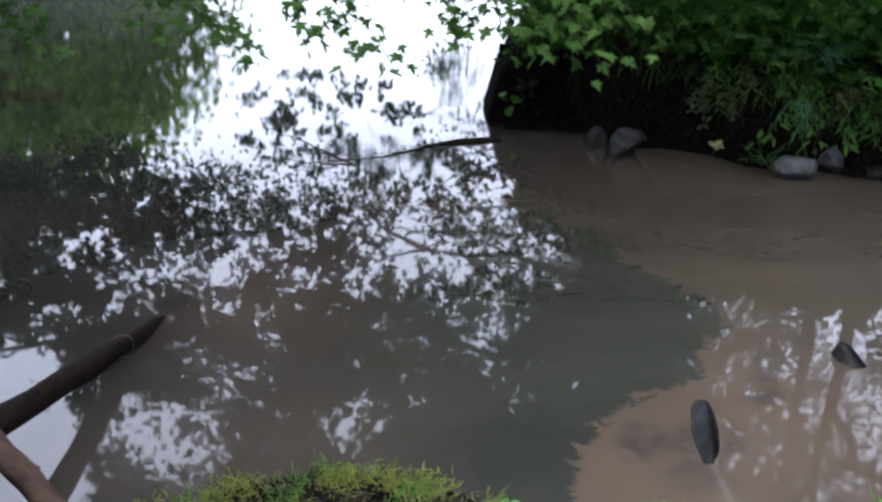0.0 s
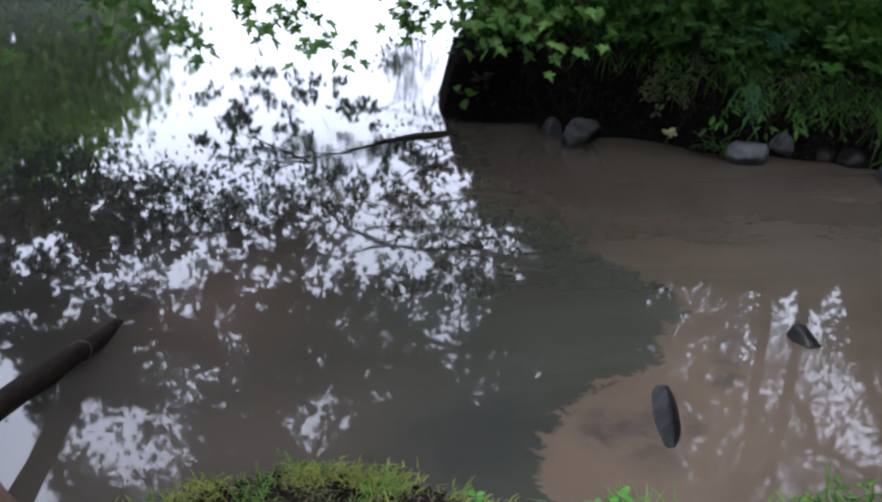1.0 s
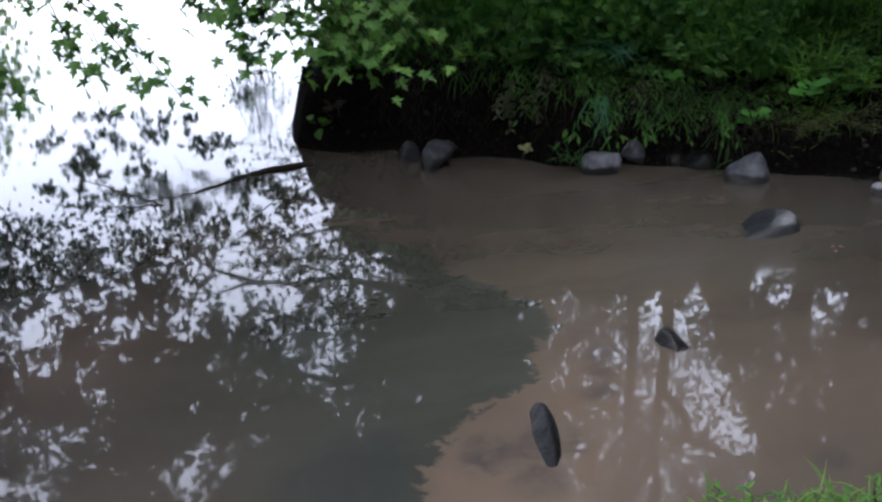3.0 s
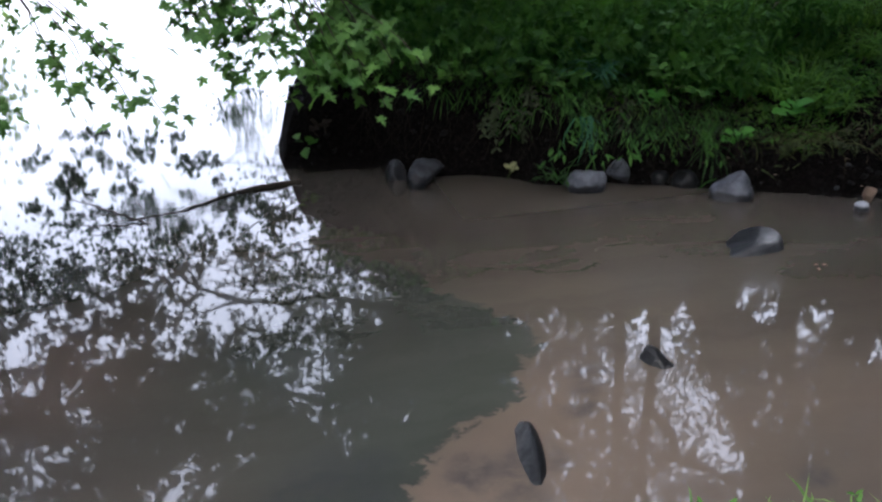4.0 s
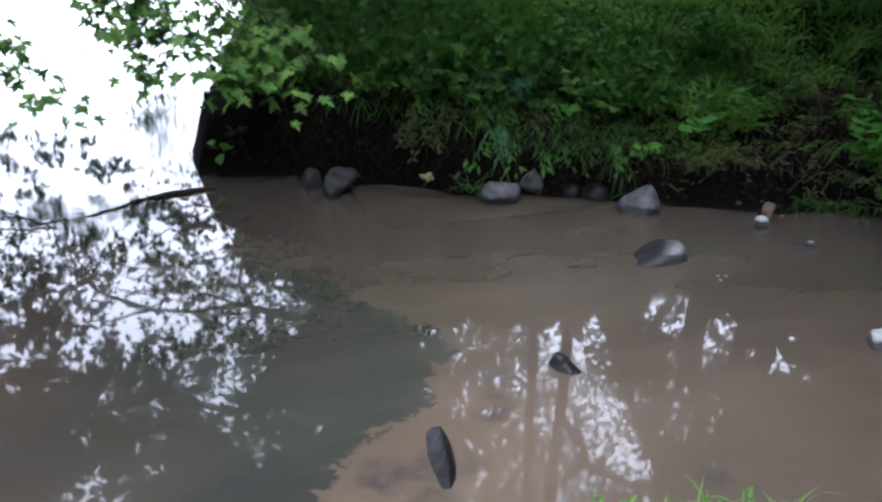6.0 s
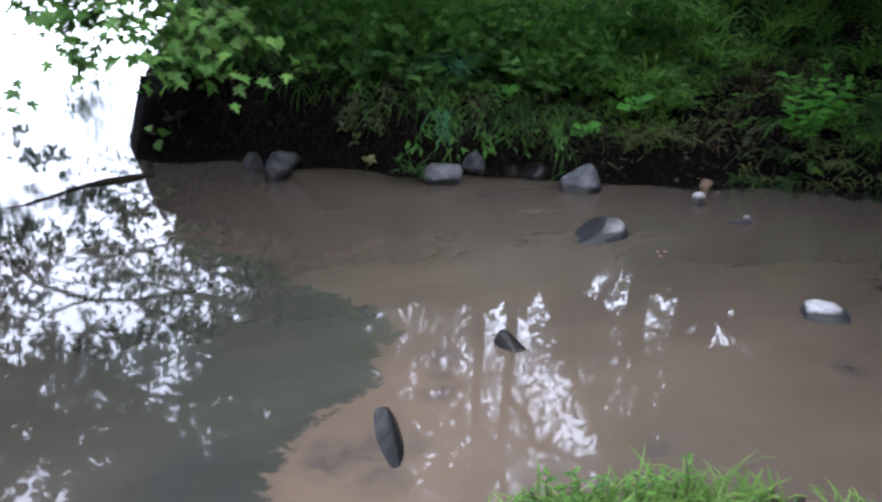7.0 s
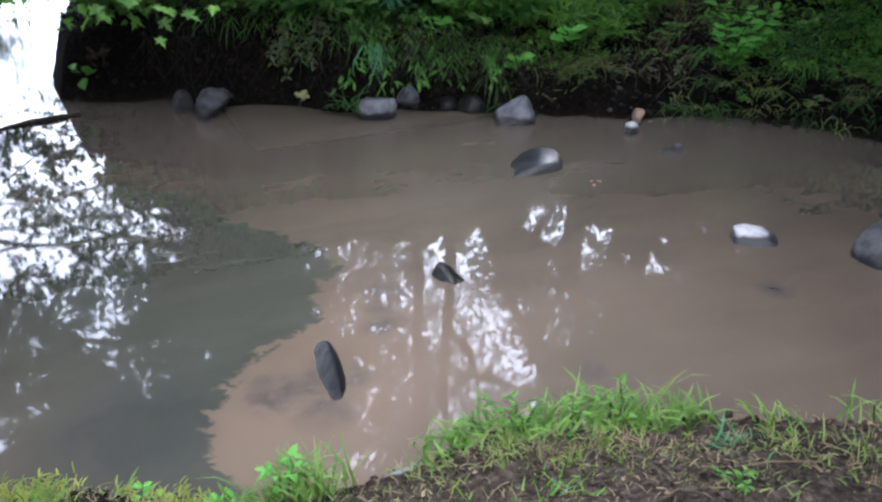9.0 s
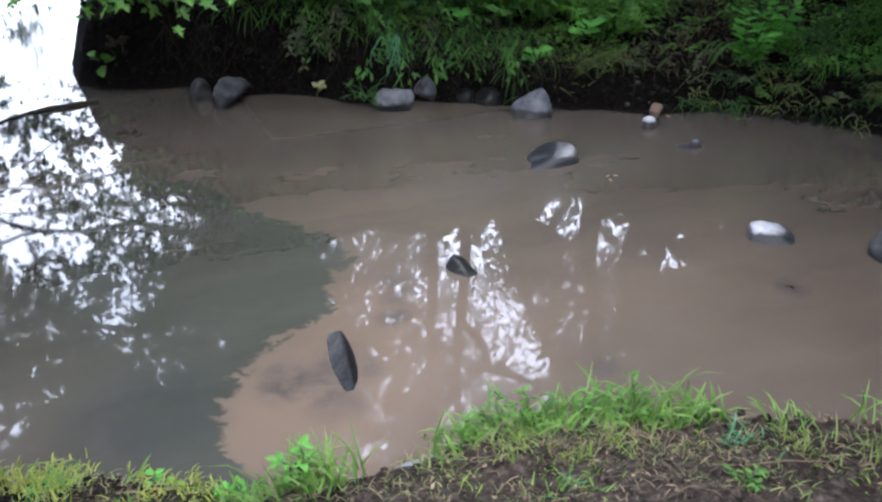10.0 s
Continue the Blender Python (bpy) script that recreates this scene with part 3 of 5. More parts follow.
# gaps through the crown along the mirrored camera's sight lines, to fit its view
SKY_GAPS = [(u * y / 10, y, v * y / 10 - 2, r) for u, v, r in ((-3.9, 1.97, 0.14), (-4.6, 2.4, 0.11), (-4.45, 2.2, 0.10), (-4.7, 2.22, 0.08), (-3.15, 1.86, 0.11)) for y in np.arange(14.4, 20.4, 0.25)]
tree("tall tree with dense drooping dark green foliage on the far bank", (-11.5, 18.5, 0.5), (-11, 18, 8), 0.28, [(0.5, (-8, 17.5, 4.2), 0.12), (0.7, (-9, 16.5, 6), 0.1)],
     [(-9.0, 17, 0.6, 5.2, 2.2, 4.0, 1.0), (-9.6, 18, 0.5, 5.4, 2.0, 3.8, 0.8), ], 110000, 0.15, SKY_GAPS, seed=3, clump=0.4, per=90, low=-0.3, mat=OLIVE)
tree("broad leafy tree leaning out over the creek", (-11.2, 8.6, 0.4), (-8.6, 9.0, 5.2), 0.24,
     [(0.6, (-3.4, 9.6, 2.6), 0.09), (0.75, (-4.2, 10.4, 3.6), 0.09), (0.9, (-5.5, 8.6, 5.2), 0.09)],
     [(-2.4, 10.2, 2.8, 2.2, 1.2, 1.2, 0.4), (-3.2, 9.4, 4.7, 4.2, 1.6, 1.5, 1.2), (-4.8, 9.8, 3.3, 1.6, 0.9, 0.65, 0.35)], 240000, 0.052, seed=5, clump=0.2, per=40, loose=0.0, shape=SPECK_LEAF)
tree("thick leafy tree spreading low over the pool", (-11.4, 11.6, 0.5), (-9.5, 11.0, 4.5), 0.2, [(0.5, (-4.0, 10.4, 2.2), 0.08), (0.7, (-5.2, 10.2, 2.9), 0.07)],
     [(-5.6, 10.2, 2.25, 2.2, 1.0, 0.7, 1.0), (-4.0, 10.4, 2.0, 1.4, 0.8, 0.6, 0.4)], 90000, 0.056, seed=17, clump=0.2, per=40, loose=0.0, shape=SPECK_LEAF)
tree("leafy tree on the far bank corner with limbs over water", (2.9, 11.2, 1.4), (1.6, 10.6, 7.5), 0.2,
     [(0.3, (-0.6, 10.2, 2.3), 0.07), (0.45, (-1.6, 9.8, 3.4), 0.07), (0.6, (0.4, 9.2, 4.6), 0.08), (0.5, (2.6, 9.4, 4.0), 0.07)],
     [(0.45, 9.8, 1.4, 0.38, 0.5, 0.42, 0.05), (1.7, 9.0, 3.1, 1.0, 0.8, 0.9, 0.3), (1.7, 9.6, 1.8, 0.75, 0.7, 0.7, 0.25), (-0.4, 10.2, 2.6, 1.7, 1.0, 1.0, 0.2), (-1.4, 10.0, 2.7, 0.9, 0.8, 0.8, 0.22), (0.3, 9.8, 3.7, 2.4, 1.3, 1.2, 0.5), (0.8, 9.4, 5.2, 3.4, 1.8, 1.4, 1.1)], 240000, 0.051, seed=6, clump=0.2, per=40, loose=0.0, shape=SPECK_LEAF)
tree("young tree with sparse sprays of leaves dipping towards the water", (4.2, 13.4, 0.6), (1.8, 13.0, 4.2), 0.09,
     [(0.5, (-0.6, 12.6, 2.0), 0.035), (0.65, (-1.4, 12.2, 2.6), 0.035), (0.8, (-1.0, 12.8, 3.2), 0.035), (0.35, (-0.2, 12.4, 1.5), 0.03)],
     [(-1.5, 12.4, 1.75, 1.5, 0.5, 0.85, 1.5), (-0.4, 12.6, 2.5, 1.0, 0.5, 0.6, 0.6), (1.6, 12.6, 3.4, 1.6, 0.8, 0.9, 0.8)], 2500, 0.10, seed=16, clump=0.055, per=20, shape=LEAF)
tree("thin sapling with small leaves leaning over the water", (2.1, 12.9, on_land(2.1, 12.9)), (1.1, 12.7, 2.1), 0.03, [(0.8, (0.3, 12.6, 1.5), 0.014)],
     [(0.1, 12.6, 1.0, 0.34, 0.3, 0.42, 1.0)], 520, 0.065, seed=18, clump=0.1, per=26, shape=LEAF)
tree("slender double-trunked tree behind the far bank", (4.2, 8.95, 1.3), (4.28, 8.9, 7.5), 0.085,
     [(0.45, (5.6, 8.2, 5.0), 0.06), (0.6, (3.0, 8.6, 5.6), 0.06)],
     [(3.0, 8.9, 3.3, 1.2, 0.8, 0.9, 0.45), (2.1, 8.9, 2.55, 0.8, 0.6, 0.55, 0.3), (5.0, 8.7, 2.9, 0.6, 0.6, 0.5, 0.2), (3.9, 8.6, 5.0, 2.6, 1.5, 1.3, 1.0), (5.6, 8.2, 3.1, 1.5, 0.9, 0.9, 0.5), (6.6, 6.6, 3.4, 1.5, 1.8, 1.5, 0.9), (7.4, 5.0, 3.4, 1.4, 1.8, 1.6, 0.8)], 500000, 0.031, seed=8, clump=0.18, per=34, loose=0.0, shape=SPECK_LEAF,
     extra_trunks=[((3.9, 9.0, 1.2), (3.9, 9.05, 6.5), 0.07), ((4.15, 9.0, 1.2), (6.15, 9.0, 6.3), 0.075)])
# added, mostly out of view, to shade the far bank and water
tree("leaning tree added so that its dense limbs shade the far bank", (6.6, 8.8, 1.6), (5.2, 7.2, 4.2), 0.14, [(0.9, (2.6, 8.0, 4.9), 0.07), (0.9, (6.3, 5.4, 3.6), 0.06)],
     [(1.3, 7.6, 3.5, 1.1, 0.8, 0.55, 1.0), (0.7, 6.3, 3.3, 0.9, 0.6, 0.3, 0.8), (5.6, 7.2, 3.7, 1.2, 0.8, 0.6, 0.6), (6.2, 5.2, 3.2, 1.0, 1.4, 0.6, 0.9), (1.5, 5.4, 4.0, 1.4, 0.7, 0.4, 1.0), (5.0, 3.9, 3.6, 1.2, 0.7, 0.4, 0.9), (4.9, 5.5, 3.4, 0.5, 0.6, 0.3, 0.4)], 52000, 0.075, [(3.0, 6.4, 3.4, 1.0), (2.9, 5.4, 4.2, 0.9)], seed=14, clump=0.3, per=50, loose=0.0, shape=SPECK_LEAF)
# openings in the added crowns that let sky light onto the banks
LIGHT_GAPS = [(-0.5, 2.0, 3.5, 1.1), (-0.5, 2.0, 4.4, 1.2), (0.7, 0.8, 3.3, 1.7), (0.7, 0.8, 4.2, 2.0), (0.7, 0.7, 5.3, 2.4), (0.7, 0.5, 6.4, 2.7), (3.3, 7.5, 8.8, 2.9), (3.7, 7.0, 6.6, 2.6), (3.9, 6.6, 5.4, 2.1)]
# unseen trees added to block sky light over the creek
NEAR_SHADE = [
    (-5.5, -4.0, [(-3.5, -1.2, 3.5, 5.5, 5.0, 0.4, 1.0), (-6.5, -6.5, 4.5, 5.0, 3.0, 4.5, 0.7)]),
    (6.2, -4.5, [(5.0, -1.0, 3.5, 5.0, 5.0, 0.4, 1.0), (6.5, -6.5, 4.5, 5.5, 3.0, 4.5, 0.7), (12.0, -3.5, 3.6, 2.5, 5.0, 4.0, 0.6)]),
    (12.5, 2.5, [(9.5, 3.5, 5.4, 4.0, 5.0, 1.0, 0.9), (13.0, 2.0, 5.0, 3.5, 5.0, 4.5, 0.8)])]
FAR_SHADE = [
    (-12.5, 0.5, [(-9.0, 2.5, 5.6, 4.5, 5.5, 1.0, 0.9), (-14.0, -1.0, 4.8, 3.0, 6.5, 4.5, 0.8)]),
    (8.5, 12.5, [(4.5, 8.0, 8.8, 5.5, 3.2, 1.4, 1.0), (11.5, 9.5, 5.5, 3.6, 3.0, 3.5, 0.6)]),
    (-12.0, 11.5, [(-5.5, 7.5, 8.8, 6.0, 3.2, 1.4, 1.0), (-0.5, 4.9, 6.4, 6.5, 2.3, 0.7, 1.0), (-14.0, 7.5, 3.6, 2.5, 6.0, 4.2, 0.9), (0.8, 3.4, 3.7, 4.2, 1.2, 0.35, 0.62)]),
    (0.5, -8.5, [(0.5, -9.0, 5.0, 6.0, 2.5, 4.6, 1.0)])]
for k, (x, y, blobs) in enumerate(NEAR_SHADE + FAR_SHADE):
    tree("tall unseen tree added to block sky light with a wide crown over the creek", (x, y, on_land(x, y)), (x * 0.9, y * 0.9, 8.5), 0.28, [(0.7, (blobs[0][0], blobs[0][1], 8.0), 0.13)], blobs, 13000, 0.36, LIGHT_GAPS, seed=60 + k, clump=0.6, per=25, group="shade trees round the creek")


# ---- shrubs behind the far bank ----
def shrub(label, base, blobs, n, size, mat=BUSH, seed=1, shape=LEAF, stems=5, clump=0.14, low=0.05, per=30):
    rnd, r = random.Random(seed), np.random.default_rng(seed)
    hub = new("shrub")
    hub.location = base
    tagged(hub, label, "shrub", "shrubs on the far bank")
    for _ in range(stems):
        b = blobs[rnd.randrange(len(blobs))]
        e = Vector((b[0] + rnd.uniform(-1, 1) * b[3] * 0.7, b[1] + rnd.uniform(-1, 1) * b[4] * 0.6, b[2] + b[5] * 0.5)) - Vector(base)
        part("stem", tube(bmesh.new(), bent((rnd.uniform(-0.1, 0.1), rnd.uniform(-0.1, 0.1), -0.15), e, 0.06, 6, 0.04, rnd), [0.016 - 0.002 * i for i in range(7)], 6), TWIG, hub)
    pts = foliage_points(blobs, n, (), clump, per, low, r) - np.array(base)
    crown("crown", pts, size, mat, hub, shape, r)
    return hub


for k, (x, y, rr, h) in enumerate([(2.0, 9.4, 1.0, 0.9), (3.6, 9.2, 1.0, 0.55), (5.2, 8.6, 1.1, 0.65), (6.6, 7.4, 1.1, 0.9), (7.4, 5.6, 1.2, 1.0), (7.9, 3.6, 1.3, 1.0)]):
    g = on_land(x, y)
    shrub("dense dark green shrub on top of the far bank", (x, y, g), [(x, y, g + 0.5 * h, rr, 0.8, 0.55 * h, 1)], 4200, 0.11, seed=20 + k)
# unseen thickets added to stop sky showing in the water's reflections
for k, (x, y, rr, h) in enumerate([(7.2, 8.9, 1.5, 1.4), (8.8, 7.2, 1.5, 2.6), (9.4, 5.0, 1.5, 2.6), (9.6, 2.6, 1.5, 2.6), (4.6, 10.2, 1.6, 2.0)]):
    g = on_land(x, y)
    shrub("tall dense thicket added behind the far bank to block the sky", (x, y, g), [(x, y, g + 0.5 * h, rr, 1.0, 0.55 * h, 1)], 5000, 0.2, BUSH_DARK, seed=120 + k, shape=TUFT_LEAF, clump=0.25)
shrub("dark leafy shrub overhanging the undercut bank corner", (1.3, 7.3, on_land(1.3, 7.3)),
      [(0.85, 7.05, 0.66, 0.28, 0.3, 0.12, 0.4), (1.35, 6.8, 0.80, 0.4, 0.3, 0.12, 0.6), (1.85, 6.5, 0.84, 0.4, 0.3, 0.14, 0.6), (1.8, 7.3, 0.98, 0.8, 0.6, 0.18, 0.7), (0.85, 7.3, 0.55, 0.13, 0.3, 0.12, 0.3)], 7500, 0.062, BUSH, seed=31, stems=9, low=0.5, clump=0.10, per=30, shape=maple_shape(0.2, 0.2))
shrub("dark leafy shrub leaning over the water beyond the corner", (1.3, 8.5, on_land(1.3, 8.5)),
      [(1.15, 8.4, 0.60, 0.32, 0.5, 0.33, 0.7), (1.35, 9.3, 0.7, 0.4, 0.6, 0.4, 0.7), (1.0, 7.9, 0.55, 0.12, 0.4, 0.2, 0.3)], 6000, 0.085, BUSH, seed=36, stems=6, low=0.1, clump=0.12, per=30)
shrub("dark leafy shrub spilling over the bank edge", (2.5, 6.7, on_land(2.5, 6.7)),
      [(2.2, 6.2, 0.82, 0.5, 0.35, 0.24, 0.7), (2.8, 6.15, 0.80, 0.5, 0.4, 0.2, 0.6), (2.5, 6.7, 0.98, 0.9, 0.5, 0.2, 0.6)], 6000, 0.068, seed=33, stems=8, low=0.70, clump=0.10, per=30, shape=maple_shape(0.2, 0.2))
shrub("leafy green shrub halfway up the bank", (3.4, 6.0, on_land(3.4, 6.0)),
      [(3.2, 5.85, 0.72, 0.45, 0.35, 0.16, 0.7), (3.8, 6.2, 0.92, 0.5, 0.4, 0.16, 0.6)], 2400, 0.095, seed=34, stems=7, low=0.45, clump=0.07, per=16, shape=LANCE)
shrub("low sprig of pale green leaves at the water's edge", (0.58, 6.74, on_land(0.58, 6.8)), [(0.54, 6.73, 0.2, 0.1, 0.08, 0.07, 1)], 26, 0.11, HERB, 32, stems=3, clump=0.05, low=0.06, per=13)

# ---- plants on the far bank slope ----
def bank_points(n, xlo, xhi, dlo, dhi, keep=None, r=rng):
    """Random places on the far bank, by depth behind its waterline."""
    x, y = r.uniform(xlo, xhi, n), r.uniform(2.0, 9.5, n)
    d = far_depth(x, y)
    ok = (d > dlo) & (d < dhi)
    if keep is not None:
        ok &= keep(x, y, d)
    x, y, d = x[ok], y[ok], d[ok]
    return x, y, d, land_height(x, y)


def dry_lane(x, d):
    """The thin, brown stretch that runs slantwise up the far bank."""
    return np.exp(-((x - 3.55 - 0.95 * d) / 0.42) ** 2) * smooth(0.1, 0.35, d) * smooth(1.8, 1.0, d)


def herb_cover():
    r = np.random.default_rng(41)
    bare = lambda x, y, d: (value_noise(x, y, 1.5, 42) + 0.5 * value_noise(x, y, 4.5, 43) > -0.22 + 0.95 * dry_lane(x, d) + smooth(4.3, 5.0, x) * smooth(0.5, 0.9, d) * (0.25 + 0.9 * value_noise(x, y, 2.2, 47))) & (r.uniform(0, 1, len(x)) < (0.25 + 0.75 * smooth(1.5, 2.1, x)) * smooth(0.16, 0.44 + 0.12 * smooth(2.9, 3.3, x), d + 0.2 * value_noise(x, y, 2.7, 44)))
    x, y, d, z = bank_points(105000, 0.4, 7.5, 0.12, 4.2, bare, r)
    z = z + r.uniform(0, 1, len(x)) ** 1.5 * (0.05 + 0.32 * np.clip(value_noise(x, y, 2.6, 45) + 0.15, 0, 1))
    n = len(x)
    ahead = random_dirs(n, r) * [1, 1, 0.5] + [-0.25, -0.55, -0.15]
    up = random_dirs(n, r) * 0.7 + [-0.1, -0.35, 0.9]
    s = r.uniform(0.026, 0.082, (n, 1)) * np.array([[0.6, 1, 1]])
    s[:, 0] *= np.where(value_noise(x, y, 2.9, 46) > 0.1, 0.38, 1.0)
    s[:, 1] *= np.where(value_noise(x, y, 2.9, 46) > 0.1, 1.35, 0.9)
    ob = scatter("ground_cover", LEAF, np.stack([x, y, z], 1), axes_of(ahead, up), s, HERB)
    return tagged(ob, "dense low green leafy herbs covering the far bank", "ground cover", kind="stuff")


herb_cover()


def bank_grass():
    r = np.random.default_rng(51)
    x, y, d, z = bank_points(30000, 1.2, 7.5, 0.14, 3.6, lambda x, y, d: value_noise(x, y, 1.9, 52) + 0.4 * value_noise(x, y, 5, 53) > -0.1 + 0.15 * smooth(4.3, 4.9, x) + 0.8 * dry_lane(x, d) + 0.9 * smooth(0.6, 0.25, d) * smooth(2.95, 3.15, x), r)
    n = len(x)
    ahead = random_dirs(n, r) * [0.6, 0.6, 0.3] + [-0.25, -0.6, 0.35]
    ahead[:, 2] -= smooth(0.6, 0.1, d) * 0.7
    s = np.stack([r.uniform(0.005, 0.014, n), r.uniform(0.10, 0.30, n), np.full(n, 0.6)], 1)
    s[:, 2] = s[:, 1]
    ob = scatter("bank_grass", BLADE, np.stack([x, y, z + 0.01], 1), axes_of(ahead, random_dirs(n, r) * 0.3 + [0, -0.4, 1]), s, BUSH)
    return tagged(ob, "long arching dark green grass on the far bank", "grass", kind="stuff")


bank_grass()


def slender_weeds():
    r = np.random.default_rng(56)
    x, y, d, z = bank_points(15000, 1.9, 6.4, 0.22, 2.6, lambda x, y, d: value_noise(x, y, 3.4, 57) + 0.5 * value_noise(x, y, 9, 58) > 0.22, r)
    n = len(x)
    ln = r.uniform(0.03, 0.11, n)
    tall = z + r.uniform(0, 1, n) * (0.06 + 0.22 * np.clip(value_noise(x, y, 3.4, 57), 0, 1))
    ob = scatter("slender_weeds", BLADE, np.stack([x, y - 0.04, tall], 1), axes_of(random_dirs(n, r) * 0.75 + [0, -0.25, 0.55], random_dirs(n, r) * 0.5 + [0, -0.7, 0.4]), np.stack([r.uniform(0.004, 0.010, n), ln, ln], 1), OLIVE_WEED)
    return tagged(ob, "slender upright olive-green weeds among the bank herbs", "weeds", kind="stuff")


def pale_flecks():
    r = np.random.default_rng(59)
    x, y, d, z = bank_points(520, 1.4, 5.6, 0.08, 1.9, lambda x, y, d: value_noise(x, y, 2.0, 60) > -0.1, r)
    n = len(x)
    ob = scatter("dead_leaf_flecks", LEAF, np.stack([x, y - 0.05, z + r.uniform(0.01, 0.16, n)], 1), axes_of(random_dirs(n, r), random_dirs(n, r) * 0.6 + [0, -0.7, 0.5]), r.uniform(0.010, 0.026, (n, 1)) * np.ones((1, 3)), DEAD_LEAF)
    return tagged(ob, "small pale dead leaves caught in the bank weeds", "litter", kind="stuff")


slender_weeds()
pale_flecks()


def dry_stems():
    r = np.random.default_rng(61)
    x, y, d, z = bank_points(22000, 1.0, 5.6, 0.08, 2.2, lambda x, y, d: value_noise(x, y, 2.4, 62) > 0.3 - 1.2 * dry_lane(x, d) + 1.2 * smooth(0.4, 0.2, d) * smooth(3.1, 3.4, x), r)
    n = len(x)
    ahead = random_dirs(n, r) * [0.9, 0.5, 0.4] + [0.0, -0.35, -0.25]
    ln = r.uniform(0.06, 0.2, n)
    ob = scatter("dry_stems", BLADE, np.stack([x, y, z + r.uniform(0.0, 0.14, n)], 1), axes_of(ahead, random_dirs(n, r) * 0.4 + [0, -0.4, 1]), np.stack([r.uniform(0.002, 0.005, n), ln, ln], 1), DRYVINE)
    return tagged(ob, "brown dry vines and dead stems hanging on the bank", "dry stems", kind="stuff")


dry_stems()


# Dark curtain of blades added where an overhang would shade the undercut.
def shade_roots():
    r = np.random.default_rng(66)
    x, y, d, z = bank_points(16000, 0.9, 3.2, 0.02, 0.34, None, r)
    n = len(x)
    ahead = random_dirs(n, r) * [0.7, 0.4, 0.3] + [-0.05, -0.12, -0.8]
    ln = r.uniform(0.08, 0.32, n)
    ob = scatter("shade_roots", BLADE, np.stack([x - 0.05, y - 0.10, np.maximum(z, 0.3) + r.uniform(-0.05, 0.3, n)], 1), axes_of(ahead, random_dirs(n, r) * 0.4 + [0, -1, 0.2]), np.stack([r.uniform(0.002, 0.006, n), ln, ln], 1), ROOT)
    return tagged(ob, "near-black rootlets and dead grass standing in for shade in the undercut bank", "roots", kind="stuff")


shade_roots()


def trailing_vines():
    r = np.random.default_rng(67)
    out = []
    for k in range(26):
        x0 = r.uniform(1.75, 2.85)
        x, y, d, z = bank_points(400, x0 - 0.05, x0 + 0.05, 0.15, 0.55, None, r)
        if not len(x):
            continue
        t = np.linspace(0, 1, 26)
        drop = r.uniform(0.15, 0.5) * (1.0 if x0 < 2.3 else 0.5)
        top = z[0] + r.uniform(0.05, 0.35)
        p = np.stack([x[0] + 0.12 * r.normal() * t, y[0] - 0.10 - r.uniform(0.08, 0.25) * t, np.maximum(top - drop * t * t, 0.05)], 1)
        out.append(p + r.normal(size=p.shape) * 0.025)
    p = np.concatenate(out)
    n = len(p)
    ob = scatter("trailing_vines", LANCE, p, axes_of(random_dirs(n, r) * [1, 0.7, 0.5] + [0, -0.5, -0.5], random_dirs(n, r) * 0.6 + [0, -0.6, 0.8]), r.uniform(0.045, 0.09, (n, 1)) * np.ones((1, 3)), BUSH)
    return tagged(ob, "leafy trailing vines hanging over the undercut bank", "vines", kind="stuff")


trailing_vines()


def blade_plant(name, label, category, base, count, length, width, lean, mat, seed, group="", spread_r=0.05, rise=0.8):
    r = np.random.default_rng(seed)
    p = r.normal(size=(count, 3)) * spread_r * [1, 1, 0.15]
    ahead = random_dirs(count, r) * [0.7, 0.7, 0.25] + np.array([lean[0], lean[1], rise])
    ln = length * r.uniform(0.55, 1.15, count)
    hub = new(name)
    hub.location = base
    blades = scatter("foliage", BLADE, p, axes_of(ahead, random_dirs(count, r) * 0.3 + [lean[0] * 0.5, lean[1] * 0.5 - 0.2, 1.0]), np.stack([width * r.uniform(0.6, 1.2, count), ln, ln * 1.4], 1), mat, hub)
    tagged(blades, kind="stuff")
    return tagged(hub, label, category, group)


WEED = leaf_material("weed_leaf_green", (0.039, 0.127, 0.022), (0.291, 0.539, 0.102), 0.42, 0.55)
wd = random.Random(881)


def weed_patch(label, n, xs, ds, length, count, width, mats, seed, lean, rise, lift=0.06):
    """Clumps of long leaves on the far bank, each its own plant, thin in the brown lane."""
    for k in range(n):
        for _ in range(20):
            x0, d0 = wd.uniform(*xs), wd.uniform(*ds)
            if wd.random() > float(dry_lane(np.array([x0]), np.array([d0]))[0]) * 1.3:
                break
        ys = np.arange(3.4, 8.4, 0.02)
        y0 = float(ys[np.argmin(np.abs(far_depth(np.full(len(ys), x0), ys) - d0))])
        blade_plant("weed_clump", label, "weed", (x0, y0, on_land(x0, y0) + lift * wd.random()), int(count * wd.uniform(0.6, 1.3)), wd.uniform(*length), width * wd.uniform(0.7, 1.3),
                    (lean[0] + wd.uniform(-0.2, 0.2), lean[1]), wd.choice(mats), seed + k, "weeds on the far bank", 0.055, rise)


weed_patch("clump of bright green lance-leaved weeds on the bank slope", 62, (2.5, 4.3), (0.55, 2.2), (0.14, 0.27), 46, 0.017, (WEED, WEED, HERB, BUSH), 900, (-0.05, -0.35), 0.45, 0.2)
weed_patch("clump of arching dark green grass on the bank slope", 24, (4.3, 5.6), (0.35, 1.7), (0.16, 0.30), 34, 0.011, (BUSH_DARK, BUSH, BUSH_DARK), 1000, (-0.2, -0.4), 0.35, 0.1)
